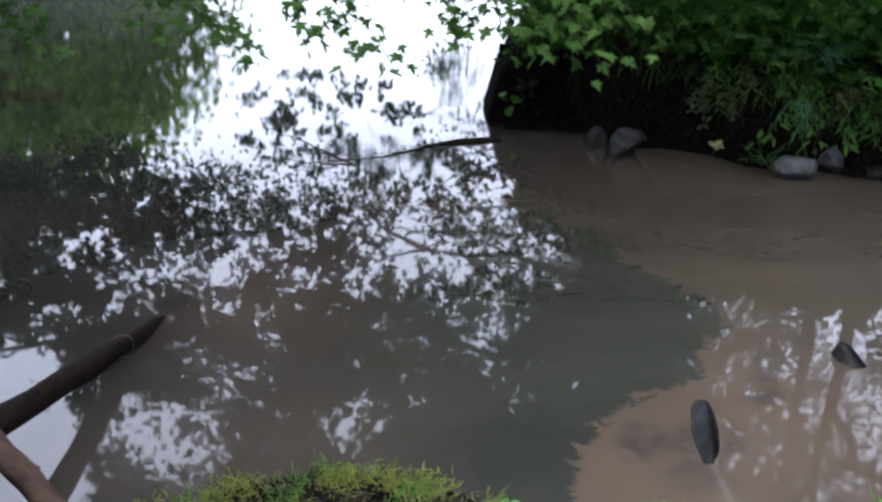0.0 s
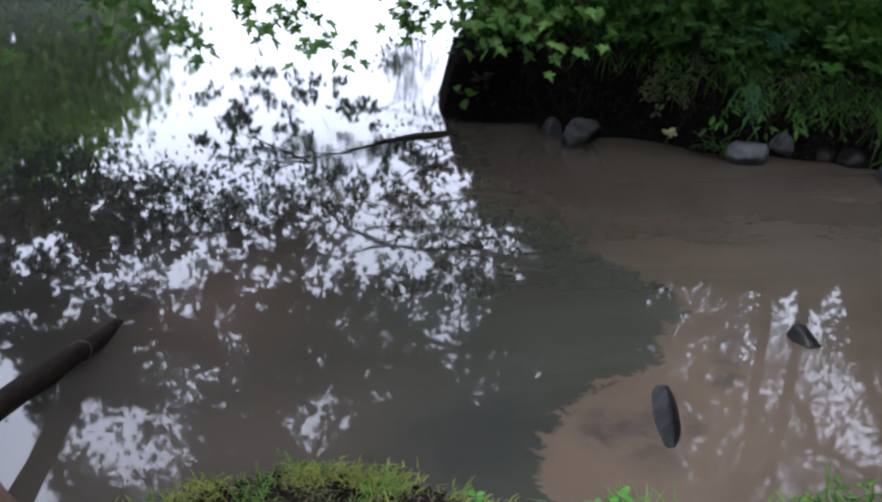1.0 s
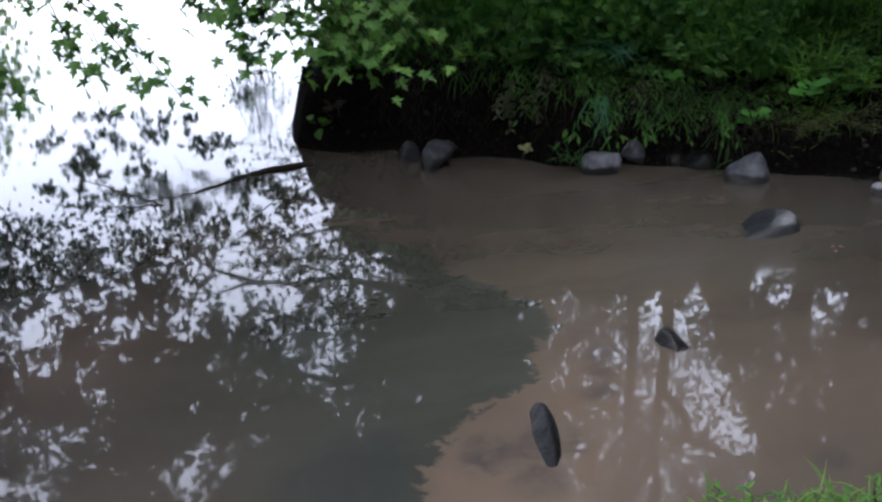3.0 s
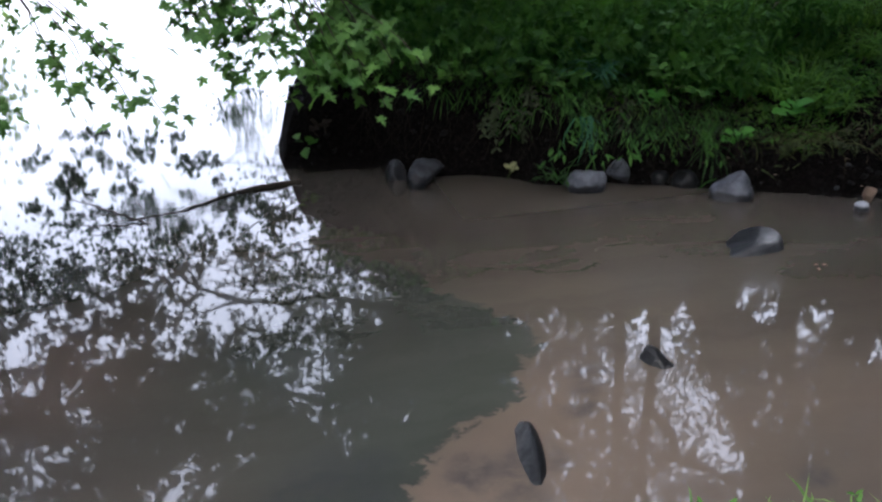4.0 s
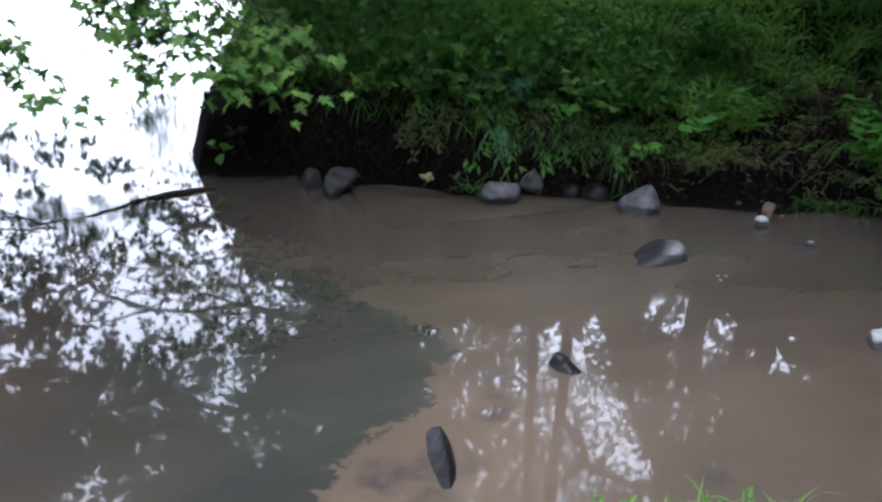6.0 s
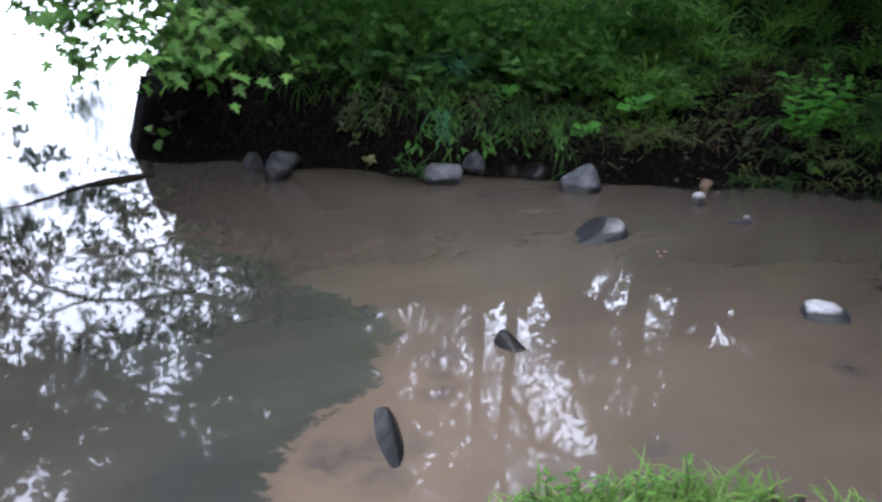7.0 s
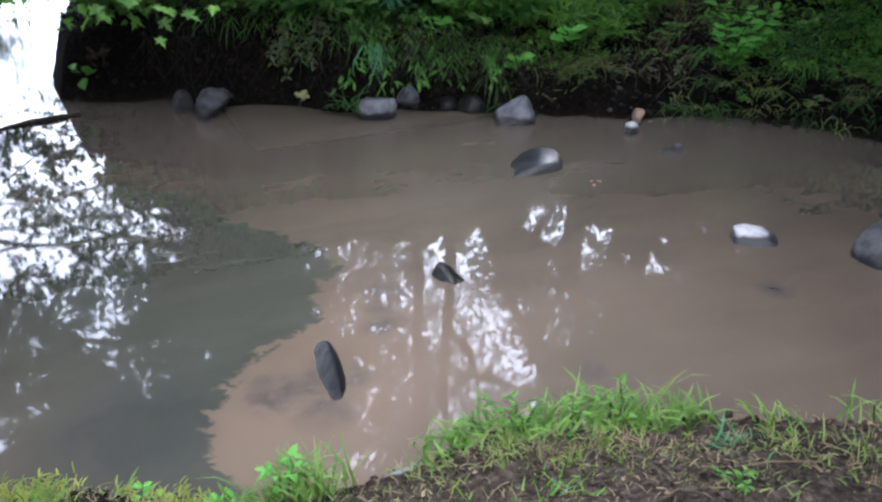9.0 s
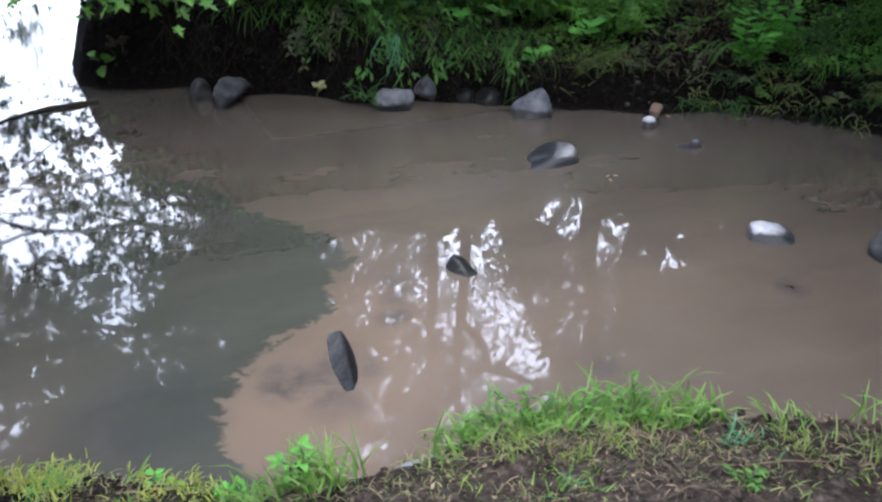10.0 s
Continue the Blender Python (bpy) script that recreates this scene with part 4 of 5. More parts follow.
weed_patch("clump of tall green weeds high on the far bank", 40, (4.2, 7.0), (1.2, 3.2), (0.22, 0.4), 40, 0.018, (WEED, HERB), 1300, (-0.1, -0.35), 0.5, 0.15)
weed_patch("drooping green grass clump spilling over the bank edge", 7, (2.15, 3.05), (0.22, 0.42), (0.20, 0.34), 30, 0.011, (BUSH, WEED, BUSH_DARK), 1100, (-0.05, -0.35), -0.35, 0.1)
weed_patch("dark green trailing plant hanging to the waterline", 26, (3.85, 4.9), (0.14, 0.36), (0.07, 0.14), 22, 0.009, (BUSH_DARK, BUSH_DARK, DRYGRASS), 1400, (-0.15, -0.6), -0.15, 0.08)
weed_patch("dull trailing herb clump over the dark bank foot", 22, (3.2, 5.2), (0.22, 0.5), (0.06, 0.13), 22, 0.009, (BUSH_DARK, BUSH_DARK, DRYGRASS), 1200, (-0.1, -0.55), 0.0, 0.05)

blade_plant("reed_clump", "clump of blue-green arching reed leaves on the bank", "reed", (2.33, 5.95, 0.66), 40, 0.36, 0.020, (-0.05, -0.5), REED, 71, "reeds on the far bank", 0.07, 0.35)
blade_plant("reed_clump", "drooping tuft of blue-green reed leaves above the stones", "reed", (2.16, 5.64, 0.47), 13, 0.27, 0.016, (0.05, -0.3), REED, 72, "reeds on the far bank", 0.04, -0.9)
blade_plant("reed_clump", "short dark reed tuft at the waterline", "reed", (1.98, 5.68, 0.06), 26, 0.17, 0.012, (-0.2, -0.3), BUSH_DARK, 73, "reeds on the far bank", 0.05, 0.5)
for k, (x, y, ln) in enumerate([(2.72, 5.75, 0.28), (2.92, 5.66, 0.30), (3.02, 5.58, 0.26), (4.3, 4.95, 0.2), (4.65, 4.6, 0.22)]):
    blade_plant("grass_clump", "clump of green grass hanging over the bank edge", "grass", (x, y, on_land(x, y) + 0.12), 34, ln, 0.010, (-0.15, -0.6), BUSH, 80 + k, "grass clumps on the far bank", 0.08, -0.25)

for k, (x, y, ln) in enumerate([(3.35, 5.4, 0.26), (3.52, 5.3, 0.24), (3.68, 5.35, 0.22), (3.2, 5.5, 0.22)]):
    blade_plant("grass_clump", "flattened half-dry yellow-green grass on the bank", "grass", (x, y, on_land(x, y) + 0.03), 40, ln, 0.006, (0.25, -0.5), DRYGRASS, 180 + k, "grass clumps on the far bank", 0.10, 0.0)


def leafy_plant(name, label, base, stems, mat, seed, leaf, group="", wide=1.3):
    """Stems (tip offsets) with opposite leaves, each leaf a part."""
    rnd = random.Random(seed)
    hub = new(name)
    hub.location = base
    tagged(hub, label, "plant", group)
    meshes = []
    for k in range(3):
        bm = bmesh.new()
        vs = [bm.verts.new((x * wide, y, z * (0.6 + 0.5 * k))) for x, y, z in LEAF[0]]
        for f in LEAF[1]:
            bm.faces.new([vs[i] for i in f])
        me = bpy.data.meshes.new("leaf")
        bm.to_mesh(me)
        bm.free()
        me.materials.append(mat)
        meshes.append(me)
    for tip in stems:
        l = bent((0, 0, -0.05), tip, 0.03, 6, 0.01, rnd)
        part("stem", tube(bmesh.new(), l, [0.006 - 0.0006 * i for i in range(7)], 5), STEM, hub)
        for i in range(2, 7):
            for side in (-1, 1):
                a = (l[i] - l[i - 1]).normalized()
                s = a.cross(Vector((0, 0, 1))).normalized() * side
                ah = (s * 0.9 + a * 0.5 + Vector((0, -0.3, -0.15 + rnd.uniform(-0.2, 0.2)))).normalized()
                m = Matrix([Vector(c) for c in axes_of(np.array([ah]), np.array([[rnd.uniform(-.3, .3), -0.5, 1.0]]))[0]]).to_4x4()
                ob = new("leaf", meshes[rnd.randrange(3)])
                ob.parent = hub
                ob.matrix_basis = Matrix.Translation(l[i]) @ m @ Matrix.Diagonal((*([leaf * rnd.uniform(0.75, 1.2)] * 3), 1))
    return hub


leafy_plant("broadleaf_plant", "bright green broad-leaved plant standing on the bank slope", (4.4, 4.93, on_land(4.4, 4.93) - 0.05),
            [(-0.2, -0.2, 0.36), (-0.05, -0.25, 0.46), (0.14, -0.2, 0.36), (0.06, -0.1, 0.52), (-0.16, -0.05, 0.48), (0.22, -0.1, 0.26), (-0.1, -0.28, 0.3), (0.1, -0.26, 0.44), (-0.02, -0.16, 0.56), (0.2, -0.16, 0.44), (0.0, -0.2, 0.34), (-0.12, -0.14, 0.4), (0.1, -0.18, 0.3)], BROAD, 91, 0.095, "", 0.8)
for k, (x, y, z, s) in enumerate([(3.34, 5.2, 0.56, 0.18), (3.04, 5.3, 0.38, 0.15), (2.62, 5.6, 0.6, 0.1)]):
    leafy_plant("broadleaf_plant", "single bright heart-shaped leaves among the bank herbs", (x, y + 0.12, z - 0.1), [(0, -0.12, 0.1)], BROAD, 95 + k, s * 0.6)


sp = random.Random(501)
for k in range(64):
    x0 = sp.uniform(1.9, 5.0)
    ys = np.arange(4.0, 8.0, 0.02)
    dd = far_depth(np.full(len(ys), x0), ys)
    d0 = sp.uniform(0.35, 1.7) * (0.8 if 3.4 < x0 < 4.3 else 1.0) + (0.25 if 3.4 < x0 < 4.3 else 0.0)
    y0 = float(ys[np.argmin(np.abs(dd - d0))])
    h = sp.uniform(0.10, 0.22)
    tips = [(sp.uniform(-1, 1) * 0.13, -sp.uniform(0.04, 0.16), h * sp.uniform(0.55, 1.1)) for _ in range(3)]
    leafy_plant("leafy_herb", "small bright green leafy herb growing on the bank slope", (x0, y0, on_land(x0, y0) + 0.03), tips, SPRIG, 510 + k, sp.uniform(0.038, 0.07), "herbs on the far bank slope", sp.choice([0.5, 0.7, 1.0, 1.2]))
for k, (x, y, z) in enumerate([(1.72, 6.12, 0.66), (1.95, 6.05, 0.72), (2.12, 6.0, 0.70), (2.75, 5.72, 0.62), (1.45, 6.3, 0.68)]):
    tips = [(sp.uniform(-1, 1) * 0.16, -sp.uniform(0.08, 0.22), sp.uniform(-0.04, 0.16)) for _ in range(4)]
    leafy_plant("leafy_herb", "spray of mid-green leaves leaning out from the bank edge", (x, y, z), tips, SPRIG, 590 + k, 0.062, "herbs on the far bank slope")

for k, (x, y, z) in enumerate([(1.70, 6.05, 0.62), (1.78, 6.0, 0.55), (1.62, 6.08, 0.50), (1.86, 5.95, 0.66), (2.5, 5.82, 0.6)]):
    tips = [(sp.uniform(-1, 1) * 0.08, -sp.uniform(0.02, 0.08), -sp.uniform(0.12, 0.3)) for _ in range(3)]
    leafy_plant("hanging_sprig", "dull grey-green leafy sprig hanging over the undercut", (x, y, z), tips, PALE_SPRIG, 620 + k, 0.058, "sprigs hanging over the undercut bank", 0.75)
for k in range(26):
    x0 = 3.0 + 1.9 * (k + sp.random()) / 26
    ys = np.arange(3.6, 6.4, 0.02)
    dd = far_depth(np.full(len(ys), x0), ys)
    y0 = float(ys[np.argmin(np.abs(dd - sp.uniform(0.24, 0.55)))])
    tips = [(sp.uniform(-1, 1) * 0.10, -sp.uniform(0.04, 0.12), sp.uniform(-0.05, 0.08)) for _ in range(3)]
    leafy_plant("leafy_herb", "small dull green herb trailing down the dark bank foot", (x0, y0, on_land(x0, y0) + 0.04), tips, SPRIG if k % 3 == 0 else PALE_SPRIG, 650 + k, sp.uniform(0.025, 0.042), "herbs on the far bank slope", sp.choice([0.4, 0.55, 0.8]))
pale_leaf = bpy.data.meshes.new("fallen_leaf")
pale_leaf.from_pydata(LEAF[0], [], LEAF[1])
pale_leaf.materials.append(DEAD_LEAF)
for k, (x, y) in enumerate([(3.06, 5.45), (3.28, 5.22), (3.22, 4.96), (3.44, 4.9), (3.74, 4.85), (3.9, 5.3), (3.5, 5.5), (4.1, 5.0), (3.0, 5.7), (3.65, 5.1)]):
    ob = new("fallen_leaf", pale_leaf)
    ob.matrix_world = pose(x, y, on_land(x, y) + 0.03, sp.uniform(-20, 50), sp.uniform(-20, 20), sp.uniform(0, 360)) @ Matrix.Diagonal((0.04, 0.045, 0.05, 1))
    tagged(ob, "pale dead leaf lying on the far bank slope", "leaf", "dead leaves on the far bank")
for k, (x, y) in enumerate([(2.85, 4.09), (2.81, 4.05), (2.88, 4.06)]):
    ob = new("fallen_leaf", pale_leaf)
    ob.matrix_world = pose(x, y, 0.004, 4, sp.uniform(-6, 6), sp.uniform(0, 360)) @ Matrix.Diagonal((0.028, 0.034, 0.05, 1))
    tagged(ob, "brown dead leaf floating on the silty water", "leaf", "dead leaves on the water")


# ---- maple boughs over the water ----
MAPLE_MESHES = []
for k in range(4):
    v, f = maple_shape(0.10 + 0.07 * k, 0.12 + 0.12 * (k % 3))
    me = bpy.data.meshes.new("leaf")
    me.from_pydata(v, [], f)
    me.materials.append(MAPLE)
    MAPLE_MESHES.append(me)


def maple_tree():
    """A maple on the near bank whose low boughs reach out over the pool."""
    rnd = random.Random(101)
    hub = new("maple_tree")
    base = Vector((-3.4, 0.6, 0.5))
    hub.location = base
    tagged(hub, "maple with bright lobed leaves on boughs drooping over the water", "tree")
    trunk = bent((0, 0, -0.3), (0.5, 0.5, 4.2), 0, 8, 0.05, rnd)
    part("trunk", tube(bmesh.new(), trunk, [0.13 - 0.009 * i for i in range(9)], 10, 0.05, rnd), BARK, hub)
    boughs = [
        ((-2.2, 1.9, 3.4), (-0.9, 3.1, 2.3), [(-0.62, 3.2, 1.62), (-0.53, 3.19, 1.44), (-0.39, 3.19, 1.36), (-0.30, 3.16, 1.30), (-0.20, 3.15, 1.26), (-0.33, 3.25, 1.42), (-0.46, 3.1, 1.36)], 8),
        ((-2.4, 1.8, 3.2), (-1.3, 2.9, 2.2), [(-0.98, 3.2, 1.52), (-0.88, 3.21, 1.40), (-0.78, 3.22, 1.36), (-0.70, 3.24, 1.32), (-0.97, 3.1, 1.40)], 20),
        ((-2.6, 1.4, 3.0), (-1.6, 2.4, 2.2), [(-1.30, 2.66, 1.55), (-1.21, 2.68, 1.48), (-1.15, 2.7, 1.42)], 16),
    ]
    boughs += [
        ((-1.6, 1.9, 3.6), (-0.2, 2.9, 2.5), [(0.14, 3.04, 1.50), (0.21, 3.01, 1.40), (0.27, 2.98, 1.33), (0.34, 3.0, 1.40), (0.41, 2.96, 1.35), (0.50, 2.97, 1.42), (0.59, 2.94, 1.41), (0.46, 2.94, 1.30), (0.30, 3.08, 1.48), (0.42, 3.1, 1.52)], 9),
        ((-1.9, 2.0, 3.5), (-0.5, 3.2, 2.4), [(-0.13, 3.3, 1.55), (-0.10, 3.28, 1.47), (-0.03, 3.25, 1.52), (0.02, 3.3, 1.47), (0.08, 3.25, 1.49), (0.13, 3.28, 1.53), (0.17, 3.22, 1.47), (0.20, 3.3, 1.54), (0.05, 3.28, 1.40), (0.13, 3.25, 1.40), (0.0, 3.25, 1.37), (0.06, 3.2, 1.57)], 13),
    ]
    for start, mid, tips, per in boughs:
        heart = sum((Vector(t) for t in tips), Vector()) / len(tips)
        a, b = Vector(start) - base, heart + Vector((-0.22, 0.05, 0.36)) - base
        bm = bmesh.new()
        tube(bm, bent(trunk[6], a, 0.1, 4, 0.03, rnd), [0.04, 0.036, 0.032, 0.028, 0.025], 7)
        tube(bm, bent(a, b, 0.12, 5, 0.03, rnd), [0.025, 0.021, 0.018, 0.015, 0.012, 0.009], 6)
        bough = part("bough", bm, TWIG, hub)
        spots, heads, tops = [], [], []
        for tip in tips:
            t = Vector(tip) + Vector((0, 0, 0.008)) - base
            twig = bent(b, t, 0.05, 7, 0.012, rnd)
            part("twig", tube(bmesh.new(), twig, [0.0035 - 0.0003 * i for i in range(8)], 5), TWIG, bough)
            for q in range(per + 8):
                k = 7 * (1 - 0.45 * rnd.random() ** 1.6)
                i = min(6, int(k))
                p = twig[i].lerp(twig[i + 1], k - i) + Vector([rnd.gauss(0, 0.035), rnd.gauss(0, 0.035), rnd.gauss(0, 0.028)])
                out = Vector((rnd.uniform(-1, 1), rnd.uniform(-1, 1), 0)).normalized()
                ah = (out + Vector((0, -0.3, -0.5 + rnd.uniform(-0.35, 0.3)))).normalized()
                top = (rnd.uniform(-.4, .4), rnd.uniform(-.9, .0), 1.0)
                if q >= 9:
                    spots.append(p), heads.append(ah), tops.append(top)
                    continue
                m = Matrix([Vector(c) for c in axes_of(np.array([ah]), np.array([top]))[0]]).to_4x4()
                ob = new("leaf", MAPLE_MESHES[rnd.randrange(4)])
                ob.parent = bough
                ob.matrix_basis = Matrix.Translation(p) @ m @ Matrix.Diagonal((*([rnd.uniform(0.036, 0.060)] * 3), 1))
        size = np.array([rnd.uniform(0.030, 0.056) for _ in spots])[:, None] * np.ones((1, 3))
        rest = scatter("foliage", maple_shape(0.2, 0.2), np.array(spots), axes_of(np.array(heads), np.array(tops)), size, MAPLE_MANY, bough)
        tagged(rest, kind="stuff")
    return hub


maple_tree()


CLOD = ([(1, 0, 0), (0.3, 0.9, 0.1), (-0.8, 0.5, 0), (-0.7, -0.6, 0.1), (0.4, -0.9, 0), (0.1, 0.1, 0.7), (0, 0, -0.5)],
        [(0, 1, 5), (1, 2, 5), (2, 3, 5), (3, 4, 5), (4, 0, 5), (1, 0, 6), (2, 1, 6), (3, 2, 6), (4, 3, 6), (0, 4, 6)])


def bank_clods():
    r = np.random.default_rng(68)
    x, y, d, z = bank_points(14000, 0.4, 5.2, 0.0, 0.36, None, r)
    n = len(x)
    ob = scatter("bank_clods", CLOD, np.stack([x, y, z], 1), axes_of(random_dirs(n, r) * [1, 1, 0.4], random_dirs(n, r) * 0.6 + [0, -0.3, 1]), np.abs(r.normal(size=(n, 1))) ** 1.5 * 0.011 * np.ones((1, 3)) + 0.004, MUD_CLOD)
    return tagged(ob, "black wet clods and crumbs of mud along the far bank foot", "mud", kind="stuff")


bank_clods()


# ---- stones ----
def stone(label, centre, size, turn, seed, mat=ROCK, cuts=6, group="stones in the creek", tilt=(0, 0), taper=0.0, bow=0.0, detail=4, chip=(0.70, 0.95), block=0.78):
    """A worn river stone: a blunt block, chipped by planes, tapered upwards, bowed sideways and roughened."""
    rnd = random.Random(seed)
    bm = bmesh.new()
    bmesh.ops.create_icosphere(bm, subdivisions=detail, radius=1.0)
    planes = []
    for _ in range(cuts):
        n = Vector((rnd.gauss(0, 1), rnd.gauss(0, 1), rnd.gauss(0.15, 0.7))).normalized()
        planes.append((n, rnd.uniform(*chip)))
    for v in bm.verts:
        v.co = Vector([math.copysign(abs(c) ** block, c) for c in v.co])
        for n, d in planes:
            k = v.co.dot(n) - d
            if k > 0:
                v.co -= n * k * 0.95
        q = v.co + Vector((seed * 3.1, seed * 1.7, 0))
        v.co *= 1 + 0.07 * noise.noise(q * 1.5) + 0.035 * noise.noise(q * 4.2) + 0.015 * noise.noise(q * 12)
        w = 1 - taper * max(0.0, v.co.z)
        v.co = Vector((v.co.x * size[0] * 0.52 * w + bow * size[1] * v.co.y ** 2, v.co.y * size[1] * 0.52 * w, v.co.z * size[2]))
    ob = part("stone", bm, mat)
    ob.matrix_world = pose(*centre, tilt[0], tilt[1], turn)
    return tagged(ob, label, "stone", group)


def lofted_stone(label, centre, turn, rings, seed, mat=ROCK, group="stones in the creek", square=0.7, notch=(0.0, 0.0), tilt=(0, 0), rough=1.0, cuts=7, sides=36):
    """A broken stone built up from rings (height, shift across, shift along, half width, half depth), blunt-cornered, chipped, roughened, with a notch in its outline."""
    rnd = random.Random(seed)
    planes = [(Vector((rnd.gauss(0, 1), rnd.gauss(0, 1), rnd.gauss(0.4, 0.6))).normalized(), rnd.uniform(0.72, 0.95)) for _ in range(cuts)]
    low, high = rings[0][0], rings[-1][0]
    wide = max(q[3] for q in rings)
    bm, rows = bmesh.new(), []
    for k in range(19):
        z = low + (high - low) * k / 18
        cx, cy, rx, ry = (float(np.interp(z, [q[0] for q in rings], [q[i] for q in rings])) for i in (1, 2, 3, 4))
        row = []
        for i in range(sides):
            a = 2 * math.pi * i / sides
            c, q = math.cos(a), math.sin(a)
            gap = (math.degrees(a) - notch[0] + 180) % 360 - 180
            r = 1 - notch[1] * math.exp(-(gap / 32) ** 2)
            v = Vector((cx + rx * r * math.copysign(abs(c) ** square, c), cy + ry * r * math.copysign(abs(q) ** square, q), z))
            w = Vector((v.x / wide, v.y / wide, (z - low) / (high - low) * 0.9))
            for n, d in planes:
                o = w.dot(n) - d
                if o > 0:
                    v -= Vector((n.x * wide, n.y * wide, n.z * (high - low) * 0.4)) * o * 0.8
            p = v * 9 + Vector((seed * 3.1, seed * 1.7, 0))
            v += Vector((v.x - cx, v.y - cy, wide * 0.4)) * rough * (0.10 * noise.noise(p) + 0.08 * noise.noise(p * 2.7) + 0.05 * noise.noise(p * 6))
            row.append(bm.verts.new(v))
        rows.append(row)
    for a, b in zip(rows, rows[1:]):
        for i in range(sides):
            bm.faces.new((a[i], a[(i + 1) % sides], b[(i + 1) % sides], b[i]))
    bm.faces.new(rows[0][::-1])
    top = sum((v.co for v in rows[-1]), Vector()) / sides
    peak = bm.verts.new(top + Vector((0, 0, 0.004)))
    for i in range(sides):
        bm.faces.new((rows[-1][i], rows[-1][(i + 1) % sides], peak))
    ob = part("stone", bm, mat)
    ob.matrix_world = pose(*centre, tilt[0], tilt[1], turn)
    return tagged(ob, label, "stone", group)


# the first two stones use the darker rock that carries the undercut's shade
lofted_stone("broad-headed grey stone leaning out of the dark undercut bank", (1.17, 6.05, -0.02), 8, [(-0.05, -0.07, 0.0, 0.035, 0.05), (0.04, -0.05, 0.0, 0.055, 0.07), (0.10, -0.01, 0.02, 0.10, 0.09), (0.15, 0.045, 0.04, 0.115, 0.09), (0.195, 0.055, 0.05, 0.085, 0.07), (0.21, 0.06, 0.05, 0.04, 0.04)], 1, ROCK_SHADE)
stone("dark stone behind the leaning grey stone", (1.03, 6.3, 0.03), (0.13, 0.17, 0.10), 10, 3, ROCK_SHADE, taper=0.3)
lofted_stone("flat-topped pale grey stone at the waterline", (2.15, 5.64, 0.0), -14, [(-0.06, 0.02, 0.0, 0.11, 0.09), (0.02, 0.015, 0.0, 0.125, 0.10), (0.065, -0.005, 0.0, 0.158, 0.115), (0.105, 0.01, 0.01, 0.135, 0.095), (0.13, 0.035, 0.02, 0.10, 0.075)], 44, ROCK, square=0.72)
stone("rounded grey stone behind the waterline", (2.43, 5.72, 0.055), (0.175, 0.18, 0.11), 10, 45, cuts=10, chip=(0.55, 0.88))
stone("small dark wet stone at the bank foot", (2.66, 5.60, 0.02), (0.12, 0.12, 0.06), 30, 6, ROCK_WET)
stone("small dark wet stone at the bank foot", (2.79, 5.50, 0.02), (0.17, 0.14, 0.08), -20, 7, ROCK_WET)
lofted_stone("wedge-shaped grey stone with a blunt peak at the waterline", (2.95, 5.19, 0.0), -20, [(-0.05, 0.0, 0.0, 0.122, 0.10), (0.03, 0.0, 0.0, 0.127, 0.10), (0.06, 0.0, 0.0, 0.115, 0.09), (0.11, 0.025, 0.01, 0.078, 0.07), (0.15, 0.05, 0.02, 0.035, 0.04), (0.165, 0.055, 0.02, 0.012, 0.02)], 38, ROCK, square=0.6, cuts=2)
lofted_stone("flat notched stone in the water, dark with one pale face", (2.63, 4.46, 0.0), -35, [(-0.06, 0.0, -0.01, 0.205, 0.255), (0.0, 0.0, -0.01, 0.20, 0.25), (0.012, 0.008, -0.01, 0.188, 0.235), (0.024, 0.045, 0.0, 0.14, 0.20), (0.034, 0.085, 0.0, 0.092, 0.15)], 9, ROCK_HALF, square=0.9, notch=(222, 0.55), tilt=(0, -10), rough=0.45, cuts=2)
lofted_stone("small white stone at the water's edge", (3.54, 4.73, 0.0), 0, [(-0.03, 0.0, 0.0, 0.05, 0.04), (0.015, 0.0, 0.0, 0.05, 0.04), (0.045, -0.003, 0.0, 0.036, 0.03), (0.055, -0.003, 0.0, 0.02, 0.018)], 10, ROCK_PALE, square=0.8)
lofted_stone("tan angular stone on the muddy bank foot", (3.65, 4.83, 0.04), 25, [(-0.03, 0.0, 0.0, 0.018, 0.02), (0.01, 0.0, 0.0, 0.034, 0.03), (0.035, 0.004, 0.0, 0.050, 0.038), (0.055, 0.0, 0.0, 0.036, 0.03), (0.068, -0.014, 0.0, 0.014, 0.014)], 11, ROCK_TAN, square=0.6, rough=1.2, cuts=9)
lofted_stone("flat pale-topped stone rising from the silty water", (3.16, 3.15, 0.0), -30, [(-0.05, 0.0, 0.0, 0.122, 0.105), (0.0, 0.0, 0.0, 0.116, 0.10), (0.012, -0.004, 0.0, 0.104, 0.09), (0.02, -0.014, 0.003, 0.092, 0.078), (0.04, -0.022, 0.006, 0.08, 0.066), (0.043, -0.022, 0.008, 0.072, 0.058)], 12, ROCK_PALE, square=0.72, tilt=(2, 2), rough=0.6, cuts=0)
lofted_stone("small jagged black wet stone in the shallows", (1.62, 3.38, 0.0), -62, [(-0.05, 0.0, 0.0, 0.10, 0.05), (0.0, 0.0, 0.0, 0.095, 0.045), (0.025, -0.015, 0.0, 0.065, 0.032), (0.05, -0.035, 0.0, 0.028, 0.018), (0.056, -0.04, 0.0, 0.012, 0.01)], 13, ROCK_WET, square=0.7, rough=2.0)
